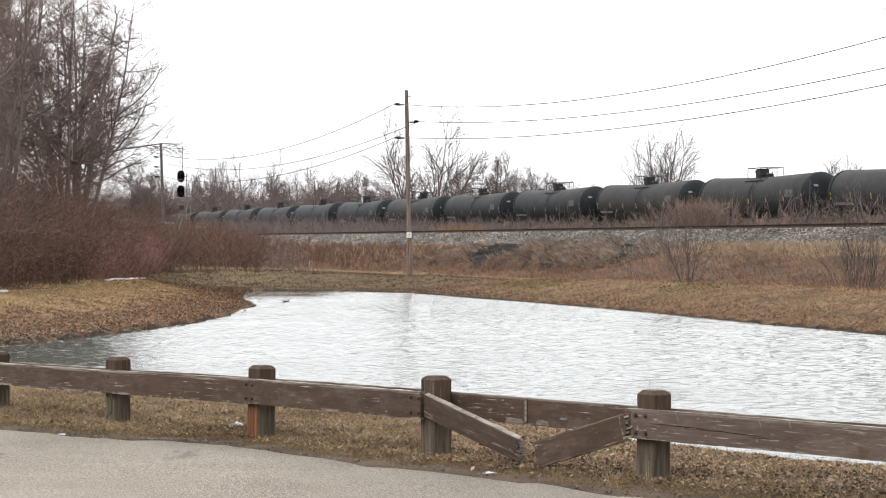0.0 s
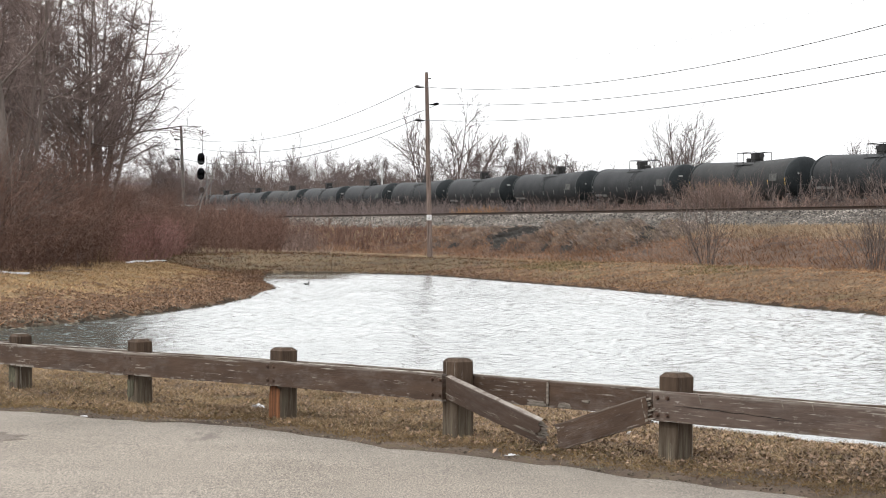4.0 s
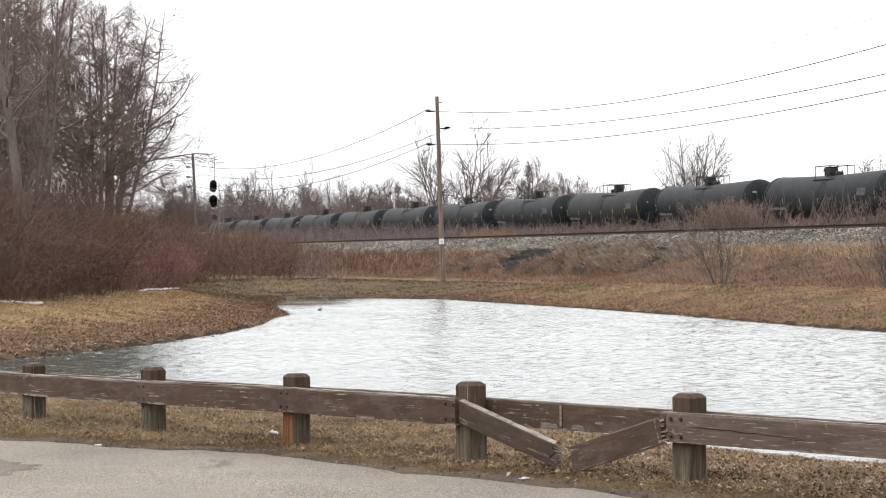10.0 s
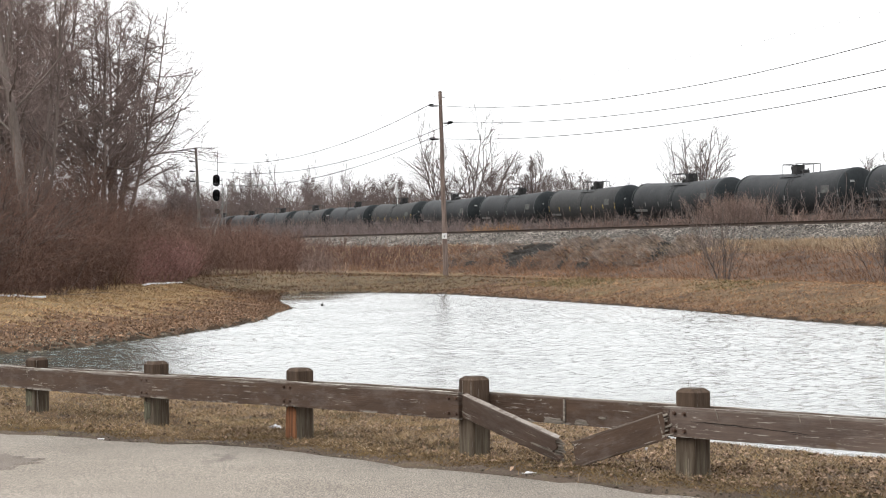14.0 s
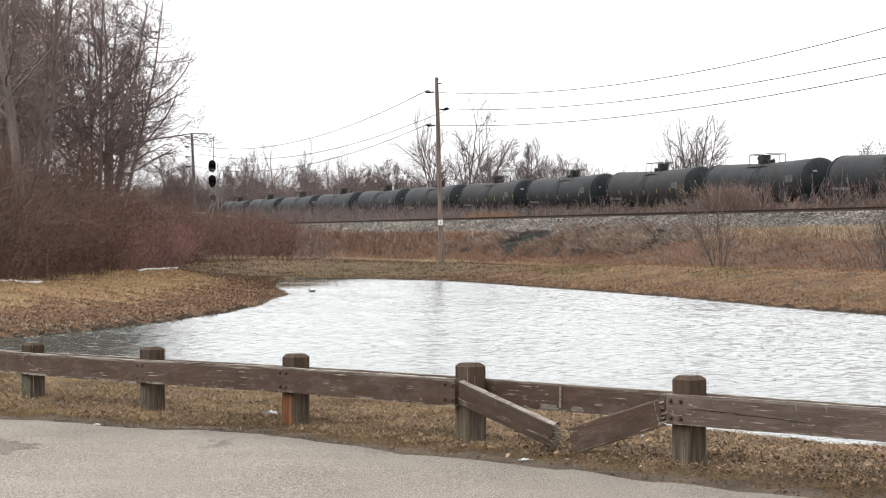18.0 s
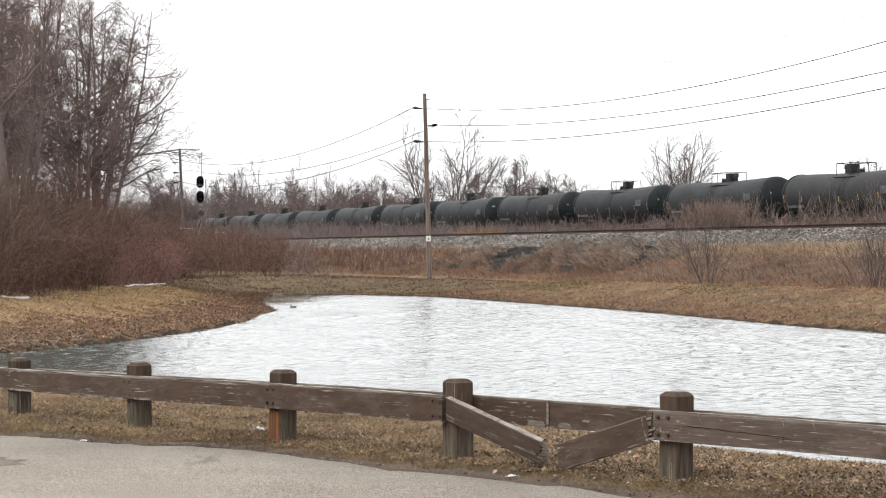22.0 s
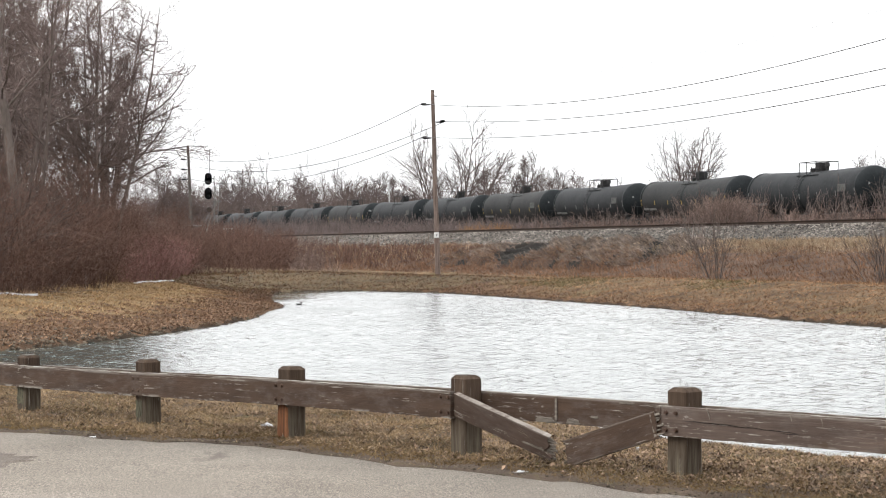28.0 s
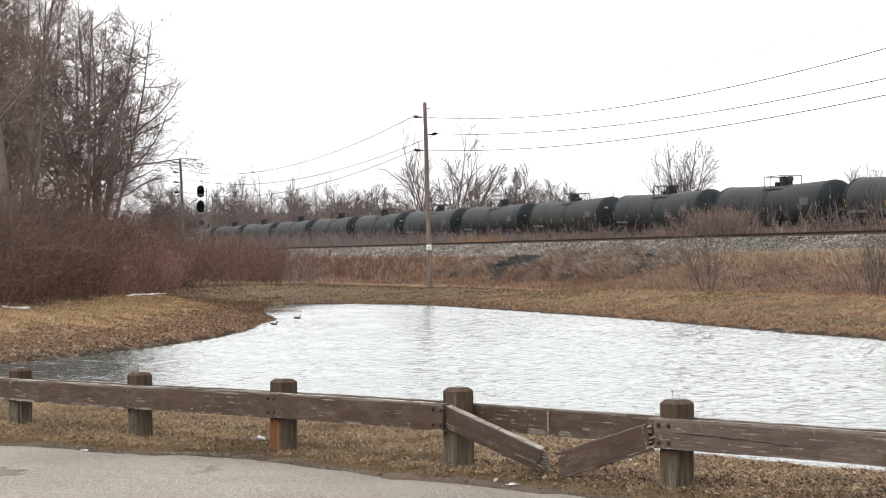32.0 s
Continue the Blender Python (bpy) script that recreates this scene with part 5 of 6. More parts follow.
def build_woods():
    # a pale single trunk, a many-stemmed maple with spreading sprays, and slimmer neighbours behind
    pale = tree_meshes(101, 16.0, 1, 0.17, (26, 8, 6, 4), (0.042, 0.014, 0.008, 0.006), angles=(52, 46, 44, 46), ratio=(0.19, 0.6, 0.7, 0.75), low=0.3, rise=(0.05, 0.05, 0.04, 0.03), wob=(0.12, 0.13, 0.14, 0.16), segs=(9, 5, 3, 2))
    maple = tree_meshes(112, 10.6, 6, 0.10, (18, 8, 6, 4), (0.040, 0.014, 0.008, 0.006), angles=(62, 40, 38, 36), ratio=(0.285, 0.60, 0.70, 0.75), low=0.34, fan=0.10, sway=0.035, climb=0.03, tip=0.15, rise=(0.035, 0.02, 0.015, 0.01), wob=(0.09, 0.10, 0.11, 0.12), segs=(9, 5, 3, 2), foot=0.26)
    slim = tree_meshes(113, 14.0, 4, 0.10, (15, 8, 6, 3), (0.040, 0.015, 0.009, 0.007), angles=(50, 42, 40, 40), ratio=(0.22, 0.58, 0.68, 0.75), low=0.33, fan=0.10, sway=0.04, rise=(0.06, 0.05, 0.04, 0.03), wob=(0.10, 0.11, 0.12, 0.14), segs=(8, 4, 2, 2))
    bent = tree_meshes(104, 7.0, 4, 0.09, (10, 8, 7, 5), (0.045, 0.020, 0.0125, 0.0095), angles=(56, 48, 46, 50), ratio=(0.5, 0.5, 0.5, 0.5), low=0.05, sway=0.1)
    many, tall = "leafless many-stemmed maple with fine brown twigs", "tall leafless tree with slender ascending branches"
    rows = [(pale, "tall leafless grey-barked tree above a brush thicket", -11.3, 52.0, 200, 1.0), (maple, many, -11.55, 66.0, 40, 1.0), (maple, many, -12.7, 71.5, 200, 1.04),
            (slim, tall, -15.5, 72.0, 60, 1.0), (slim, tall, -12.7, 59.0, 160, 0.92), (slim, tall, -16.8, 75.0, 310, 1.1), (maple, many, -15.3, 68.0, 120, 1.12),
            (bent, "low spreading leafless tree with crooked limbs", -14.0, 90.0, 75, 0.62)]
    for meshes, label, x, y, turn, size in rows:
        plant_tree("bare_tree", meshes, label, x, y, turn, size, BARK if meshes is pale else BARK_DARK, group="bare trees by the pond")
    rng = np.random.default_rng(31)
    feet = scattered(rng, 11000, -20, -8, 38, 100, lambda x, y: thicket_depth(x, y) & (x < brush_edge(y) - 1.2 * rng.random(len(x)) ** 2 - 1.1 * smooth(60, 66, y) * smooth(90, 82, y)))
    tall = (1.7 + 3.0 * rng.random(len(feet))) * np.where(feet[:, 1] > 80, 0.8, 1.0) * (1 + 0.05 * smooth(54, 62, feet[:, 1]) * smooth(88, 78, feet[:, 1]))
    stuff("brush", thicket(32, feet, tall, 0.0075, 9, 0.42, 58, m=5, sub=4, rise=-0.02, wobble=0.22, reach=0.34), BRUSH_DARK, "dense leafless russet brush thicket at the pond's edge", "brush")
    high = scattered(rng, 3000, -24, -9, 44, 84, lambda x, y: thicket_depth(x, y) & (x < brush_edge(y) - 0.8 - 0.04 * (y - 44)) & ((x < -0.19 * y) | (y < 56)))
    stuff("brush", thicket(36, high, 2.6 + 1.9 * rng.random(len(high)), 0.013, 10, 0.20, 52, m=6, sub=4, wobble=0.18), TWIG_DARK, "tall leafless grey-brown saplings in the thicket", "brush")
    rim = scattered(rng, 3200, -16, -8, 38, 67, lambda x, y: thicket_depth(x, y) & (x < brush_edge(y) - 0.2 - 0.5 * smooth(61, 64, y)) & (x > brush_edge(y) - 1.9))
    stuff("brush", thicket(38, rim, 0.5 + 0.9 * rng.random(len(rim)), 0.008, 6, 0.5, 55, sub=3, m=3, wobble=0.2), BRUSH_DARK, "low tangled russet brush at the thicket's foot", "brush")
    arch = feet[rng.random(len(feet)) < 0.05]
    stuff("brush", thicket(35, arch, 1.6 + 1.9 * rng.random(len(arch)), 0.011, 4, 0.8, 50, m=6, sub=2, rise=-0.12, wobble=0.2), PALE_TWIG, "pale arching stems in the thicket", "brush")
    feet = scattered(rng, 4600, -13.5, -9.0, 62, 88, lambda x, y: (x < brush_edge(y) - 0.15) & (x > brush_edge(y) - 1.6))
    stuff("brush", thicket(33, feet, (0.9 + 1.1 * rng.random(len(feet))) * smooth(60, 67, feet[:, 1]), 0.009, 6, 0.25, sub=3), RED_BRUSH, "red osier stems at the thicket's foot", "brush")
    tan = scattered(rng, 5200, -13.5, -8.5, 60, 90, lambda x, y: (x < brush_edge(y) - 0.3) & (x > brush_edge(y) - 1.2))
    stuff("bank_grass", thicket(40, tan, 0.25 + 0.55 * rng.random(len(tan)), 0.007, 2, 0.4, m=2, sub=0, flat=True), STRAW, "tall tan grass in front of red osier stems", "grass")
    feet = scattered(rng, 5200, -30, -4, 86, 165, lambda x, y: (x * NX + y * NY < 45) & (x < brush_edge(y) + 7.0 * smooth(84, 100, y)) & (x * NX + y * NY > 18) & (x > -0.255 * y - 1.5))
    low = smooth(-4.0, 2.0, feet[:, 0] - brush_edge(feet[:, 1]))
    extra = 0.75 * smooth(-0.085, -0.12, feet[:, 0] / feet[:, 1]) * rng.random(len(feet))
    stuff("brush", thicket(34, feet[low < 0.6], ((0.8 + 1.2 * rng.random(len(feet))) * (1.5 - 0.5 * low) + extra)[low < 0.6], 0.013, 6, 0.3, 50, m=3, sub=3, steps=1, wobble=0.2), BRUSH_DARK, "leafless brown brush between the pond and the railway", "brush")
    feet = feet[low >= 0.6]
    near = feet[:, 0] < -0.078 * feet[:, 1]
    stuff("brush", thicket(31, feet[near], 1.1 + 1.3 * rng.random(near.sum()) + 0.8 * smooth(-0.078, -0.11, feet[near, 0] / feet[near, 1]), 0.012, 7, 0.3, 50, m=3, sub=4, steps=1, wobble=0.2), BRUSH_DARK, "dark leaning brush below the railway signal", "brush")
    feet = feet[~near]
    patchy = ripple(feet[:, 0], feet[:, 1], 3.0, 39) + 0.4 * rng.normal(size=len(feet))
    red = feet[patchy > -0.6]
    stuff("brush", thicket(37, red, 0.6 + 1.0 * rng.random(len(red)), 0.012, 6, 0.35, 50, m=3, sub=3, steps=1, wobble=0.2), BRUSH, "low russet brush between the pond and the railway", "brush")
    straw = feet[(patchy < 0.1) & (feet[:, 0] > -0.055 * feet[:, 1])]
    straw = np.repeat(straw, 3, 0) + rng.normal(0, 0.25, (3 * len(straw), 3)) * [1, 1, 0]
    stuff("bank_grass", thicket(39, straw, 0.3 + 0.45 * rng.random(len(straw)), 0.009, 2, 0.45, m=2, sub=0, flat=True), PALE_GRASS, "bleached tall grass between the pond and the railway", "grass")


build_woods()


def build_bank_brush():
    rng = np.random.default_rng(41)
    # russet growth on the railway's bank
    c, p, s = strip_points(rng, 90000, 35.2, 44.8, 38, 190)
    keep = ripple(s + 0.9 * (p - 40), p * 0.3, 2.6, 78) + 0.5 * rng.normal(size=len(s)) > -0.35
    keep &= ~((s > 85) & (s < 107) & (p > 41.0)) | (rng.random(len(s)) < 0.16)
    keep &= np.hypot((s - 1.5 * (p - 41.5) - 100.2) / 3.4, (p - 41.5) / 3.6) > 0.8
    c, p, s = c[keep][:42000], p[keep][:42000], s[keep][:42000]
    stuff("bank_grass", thicket(42, c, (0.09 + 0.20 * rng.random(len(c))) * np.where(s > 112, 1.3, 1.0), 0.0068, 2, 0.6, m=2, sub=0, flat=True, bias=(-0.4, -0.2), steps=1), RUST_GRASS, "russet dead grass and weeds on the railway bank", "grass")
    c, p, s = strip_points(rng, 22000, 42.2, 45.1, 50, 190)
    keep = (ripple(s, p * 0.4, 7.0, 77) + np.where(s < 86, 0.5, -0.35) > 0.0) & (p - 42.2 > 1.9 * rng.random(len(p))) & ~((s > 84) & (s < 116))
    c = c[keep]
    stuff("bank_grass", thicket(43, c, 0.10 + 0.22 * rng.random(len(c)), 0.0075, 2, 0.7, m=2, sub=0, flat=True), PALE_GRASS, "bleached straw-coloured grass along the ballast's foot", "grass")
    c, p, s = strip_points(rng, 15000, 42.0, 45.3, 58, 88)
    c = c[(p - 42.0 > 2.4 * rng.random(len(p)))]
    stuff("bank_grass", thicket(55, c, 0.10 + 0.22 * rng.random(len(c)), 0.0075, 2, 0.6, m=2, sub=0, flat=True, bias=(-0.6, -0.2)), PALE_GRASS, "bleached straw-coloured grass along the ballast's foot", "grass")
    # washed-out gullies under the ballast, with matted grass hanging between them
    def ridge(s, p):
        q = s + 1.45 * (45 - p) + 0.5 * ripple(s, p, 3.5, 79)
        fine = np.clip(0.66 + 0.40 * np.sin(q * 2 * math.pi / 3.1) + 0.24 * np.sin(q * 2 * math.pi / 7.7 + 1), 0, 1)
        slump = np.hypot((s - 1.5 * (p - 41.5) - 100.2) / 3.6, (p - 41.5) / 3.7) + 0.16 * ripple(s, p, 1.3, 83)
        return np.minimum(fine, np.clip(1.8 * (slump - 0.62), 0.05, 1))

    def shape(s, p):
        return smooth(80, 86, s) * smooth(109, 105, s) * smooth(37.2, 38.6, p) * smooth(45.1, 44.4, p)

    ss, pp = np.arange(80, 124, 0.12), np.arange(36.8, 45.7, 0.12)
    gs, gp = np.meshgrid(ss, pp)
    gx, gy = gp * NX + gs * AX, gp * NY + gs * AY
    r = ridge(gs, gp)
    fade = shape(gs, gp)
    gz = height(gx, gy) - 0.12 + fade * (0.18 + 0.45 * r) + 0.03 * rng.normal(size=gs.shape) * fade
    n = len(ss)
    i = (np.arange(len(pp) - 1)[:, None] * n + np.arange(n - 1)[None]).ravel()
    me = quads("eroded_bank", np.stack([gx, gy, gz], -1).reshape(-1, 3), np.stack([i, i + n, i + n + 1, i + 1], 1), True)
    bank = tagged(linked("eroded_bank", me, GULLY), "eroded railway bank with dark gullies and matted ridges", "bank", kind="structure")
    me.materials.append(MAT_SOIL)
    me.materials.append(RUST_SOIL)
    rough = rng.normal(size=len(i))
    foot = gp.ravel()[i] + 0.5 * rough < 40.9 + 0.8 * ripple(gs.ravel()[i], gp.ravel()[i], 2.5, 82)
    # slump and troughs get near-black: dark earth, and shade between ridges as colour
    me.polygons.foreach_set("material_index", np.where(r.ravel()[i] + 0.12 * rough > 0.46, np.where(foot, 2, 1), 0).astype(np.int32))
    c, p, s = strip_points(rng, 21000, 38.4, 45.0, 82, 107)
    r = ridge(s, p)
    keep = r + 0.10 * rng.normal(size=len(r)) > 0.60
    c, p, s, r = c[keep], p[keep], s[keep], r[keep]
    high = 0.5 + 0.5 * smooth(45.0, 43.4, p)
    c[:, 2] += -0.12 + shape(s, p) * (0.18 + 0.45 * r)
    c[:, 2] += 0.02
    grey = rng.random(len(c)) < 0.82
    stuff("bank_grass", thicket(49, c[grey], (0.14 + 0.24 * rng.random(grey.sum())) * high[grey], 0.0065, 1, 0.35, m=2, sub=0, flat=True, bias=(-1.5, -0.5)), BANK_GREY, "grey matted grass hanging down the railway bank", "grass")
    foot, fp, fs = strip_points(rng, 12000, 36.8, 41.4, 82, 112)
    fr = ridge(fs, fp)
    foot = foot[fr > 0.45] + np.column_stack([np.zeros((len(fr), 2)), -0.1 + shape(fs, fp) * (0.18 + 0.45 * fr)])[fr > 0.45]
    stuff("bank_grass", thicket(60, foot, 0.08 + 0.18 * rng.random(len(foot)), 0.006, 1, 0.6, m=2, sub=0, flat=True, bias=(-0.5, -0.2)), RUST_GRASS, "russet grass below the eroded bank", "grass")
    stuff("bank_grass", thicket(54, c[~grey], (0.12 + 0.22 * rng.random((~grey).sum())) * high[~grey], 0.0065, 1, 0.5, m=2, sub=0, flat=True, bias=(-1.3, -0.4)), PALE_GRASS, "bleached grass between gullies of the railway bank", "grass")
    c, p, s = strip_points(rng, 1700, 36.2, 43.4, 110, 190)
    stuff("brush", thicket(57, c, (0.45 + 0.6 * rng.random(len(c))) * smooth(106, 118, s) * (1 + 0.5 * smooth(125, 150, s)) * (1 + 0.3 * ripple(s, p, 3.0, 37)), 0.016, 4, 0.3, m=2, sub=2, steps=1), BRUSH_DARK, "low russet brush on the railway bank", "brush")
    c, p, s = strip_points(rng, 520, 38.0, 43.0, 112, 150)
    c = c[ripple(s, p, 2.2, 48) > 0.35]
    stuff("bank_grass", thicket(58, c, 0.5 + 0.5 * rng.random(len(c)), 0.012, 4, 0.35, m=2, sub=0, flat=True), PALE_GRASS, "bleached tall grass tufts on the railway bank", "grass")
    # strip between the two tracks, and behind the second
    c, p, s = strip_points(rng, 5200, 54.6, 68.3, 80, 340)
    tall = np.interp(s, [90, 104, 109, 118, 124, 136, 150, 190, 245, 340], [1.35, 1.35, 1.4, 1.3, 1.25, 1.3, 1.7, 2.2, 2.7, 2.9]) * (0.7 + 0.65 * rng.random(len(c))) * (1 + 0.15 * ripple(s, p, 7.0, 47))
    for k, (sel, m) in enumerate(((s < 132, BRUSH), (s >= 132, TWIG_FAR))):
        stuff("brush", thicket(44 + 15 * k, c[sel], tall[sel], 0.026, 6, 0.28, 44, m=3, sub=2, steps=1), m, "leafless russet brush between two railway tracks", "brush")
    c, p, s = strip_points(rng, 330, 54.6, 56.8, 100.5, 105.5)
    stuff("brush", thicket(50, c, 1.9 + 0.8 * rng.random(len(c)), 0.013, 8, 0.22, 34, sub=3), BRUSH, "dense russet bush between two railway tracks", "brush")
    c, p, s = strip_points(rng, 300, 55.5, 62.0, 84, 140)
    stuff("brush", thicket(45, c, (2.2 + 1.2 * rng.random(len(c))) * np.where(s > 112, 0.75, 1.0), 0.026, 5, 0.40, sub=2), PALE_TWIG, "pale crooked sapling stems between two railway tracks", "brush")
    c, p, s = strip_points(rng, 1900, 77.0, 86.0, 80, 420)
    stuff("brush", thicket(48, c, 1.6 + 1.6 * rng.random(len(c)), 0.055, 5, 0.25, m=3, sub=2, steps=1), BRUSH, "leafless brush behind the far track", "brush")
    c, p, s = strip_points(rng, 800, 77.0, 84.0, 100, 200)
    stuff("brush", thicket(56, c, 1.0 + 1.3 * rng.random(len(c)), 0.035, 6, 0.35, m=2, sub=2, steps=1), BRUSH, "low leafless brush behind the far track", "brush")
    c, p, s = strip_points(rng, 210, 54.2, 55.6, 135, 145)
    stuff("bank_grass", thicket(46, c, 0.8 + 0.5 * rng.random(len(c)), 0.016, 4, 0.25, sub=0), AMBER_GRASS, "amber dead grass between two railway tracks", "grass")


build_bank_brush()


def shrub(label, x, y, seed, n, tall, spread=0.30, m=BRUSH):
    rng = np.random.default_rng(seed)
    z = at_height(x, y)
    feet = np.concatenate([rng.normal(0, 0.22, (n, 2)), np.full((n, 1), -0.05)], 1)
    me = quads("bare_shrub", *thicket(seed, feet, tall * (0.65 + 0.4 * rng.random(n)), 0.014, 6, spread, 24, m=6, sub=3, wobble=0.07))
    tagged(linked("bare_shrub", me, m, place=pose(x, y, z)), label, "shrub", "shrubs on the railway bank")


shrub("leafless grey-brown shrub standing on the bank's foot", 10.75, 74.0, 51, 24, 3.2, 0.28, TWIG_DARK)
shrub("leafless grey-brown shrub standing on the bank's foot", 14.9, 64.0, 52, 22, 2.2, 0.26, TWIG_DARK)
shrub("low leafless shrub on the railway bank", 15.9, 66.0, 53, 16, 2.0, 0.3, TWIG_DARK)


def build_far_trees():
    vase = tree_meshes(201, 14.0, 9, 0.12, (9, 7, 6), (0.050, 0.024, 0.015), angles=(34, 34, 34), ratio=(0.40, 0.62, 0.72), low=0.30, sway=0.03, sides=(6, 4, 3, 2), fan=0.62, tip=0.15, climb=0.035, dome=0.30, rise=(0.02, 0.02, 0.02), wob=(0.06, 0.08, 0.10), segs=(6, 4, 3))
    oval = tree_meshes(202, 12.0, 5, 0.09, (18, 9, 8), (0.045, 0.032, 0.026), angles=(42, 42, 42), ratio=(0.28, 0.62, 0.72), low=0.08, sides=(6, 4, 2, 2), fan=0.16, tip=0.3, sway=0.03, wob=(0.07, 0.1, 0.12), segs=(6, 3, 2))
    round_ = tree_meshes(203, 12.0, 7, 0.09, (10, 7, 5), (0.042, 0.025, 0.019), angles=(30, 32, 34), ratio=(0.38, 0.62, 0.72), low=0.3, sides=(6, 4, 3, 2), fan=0.19, tip=0.22, sway=0.02, climb=0.004, dome=0.5, rise=(0.02, 0.02, 0.02), wob=(0.06, 0.08, 0.10), segs=(6, 4, 3))
    rows = [("vase", 2.2, 254, 19.4, 0), ("oval", 10.2, 229, 12.0, 40), ("oval", 14.4, 217, 9.6, 150), ("round", 24.7, 189, 12.9, 10), ("oval", -6.6, 278, 11.4, 220), ("oval", -9.4, 280, 11.2, 300),
            ("vase", -16.4, 302, 14.5, 80), ("vase", -27.9, 334, 17.4, 200), ("oval", -37.5, 360, 16.1, 20), ("oval", -22.4, 318, 12.7, 120), ("oval", -42.5, 376, 13.7, 270), ("oval", -12.3, 291, 10.5, 330),
            ("oval", -4.4, 272, 8.6, 15), ("round", 35.8, 160, 8.6, 45), ("oval", 6.1, 241, 10.9, 200), ("oval", 12.2, 223, 9.4, 250), ("round", -33.4, 350, 13.0, 15), ("round", 22.4, 194, 7.4, 95), ("round", -14.0, 297, 12.5, 160),
            ("oval", -40.5, 300, 12.5, 50), ("oval", -44.0, 310, 13.5, 140), ("round", -37.2, 296, 11.0, 200)]
    pick = {}
    for kind, meshes in (("vase", vase), ("oval", oval), ("round", round_)):
        co = np.zeros(len(meshes[1].vertices) * 3, np.float32)
        meshes[1].vertices.foreach_get("co", co)
        co = co.reshape(-1, 3)
        pick[kind] = (meshes, float(np.percentile(co[:, 2], 98.5)), co[:, :2].mean(0))
    for kind, x, y, tall, turn in rows:
        meshes, full, middle = pick[kind]
        size, a = tall / full, math.radians(turn)
        x, y = x - size * (middle[0] * math.cos(a) - middle[1] * math.sin(a)), y - size * (middle[0] * math.sin(a) + middle[1] * math.cos(a))
        plant_tree("bare_tree", meshes, {"vase": "large spreading leafless tree behind the railway", "oval": "dense leafless grey-brown tree behind the railway", "round": "leafless tree with upright forking limbs behind the railway"}[kind],
                   x, y, turn, size, TWIG_FAR, TWIG_FAR, "bare trees behind the railway", z=1.2)
    rng = np.random.default_rng(61)
    feet, p, s = strip_points(rng, 5200, 82.0, 102.0, 100, 470)
    crown = 0.82 + 0.30 * ripple(s, p * 0.2, 11.0, 64) + 0.16 * ripple(s, p * 0.3, 4.0, 63)
    tall = np.where(s < 198, 3.4, 0.0345 * feet[:, 1]) * (0.45 + 0.55 * rng.random(len(s)) ** 0.6) * crown
    stuff("far_woods", thicket(62, feet, tall, 0.046, 11, 0.24, 55, m=2, sub=5, steps=1, wobble=0.18, reach=0.42), WOODS_FAR, "low leafless woods behind the railway", "woods")


build_far_trees()

sapling = np.array([(0, 0, 0), (0.35, 0, 1.3), (0.8, 0.1, 2.9), (1.4, 0.1, 4.3), (2.0, 0.2, 5.6)], float)
tagged(linked("bare_sapling", quads("bare_sapling", *sweep(sapling, np.array([0.035, 0.032, 0.026, 0.018, 0.010]), 6), True), PALE_STEM, place=pose(-13.9, 110.0, at_height(-13.9, 110.0) - 0.05)), "thin pale leaning sapling stem in the brush", "sapling")

# ---- turf, leaves, stones ----


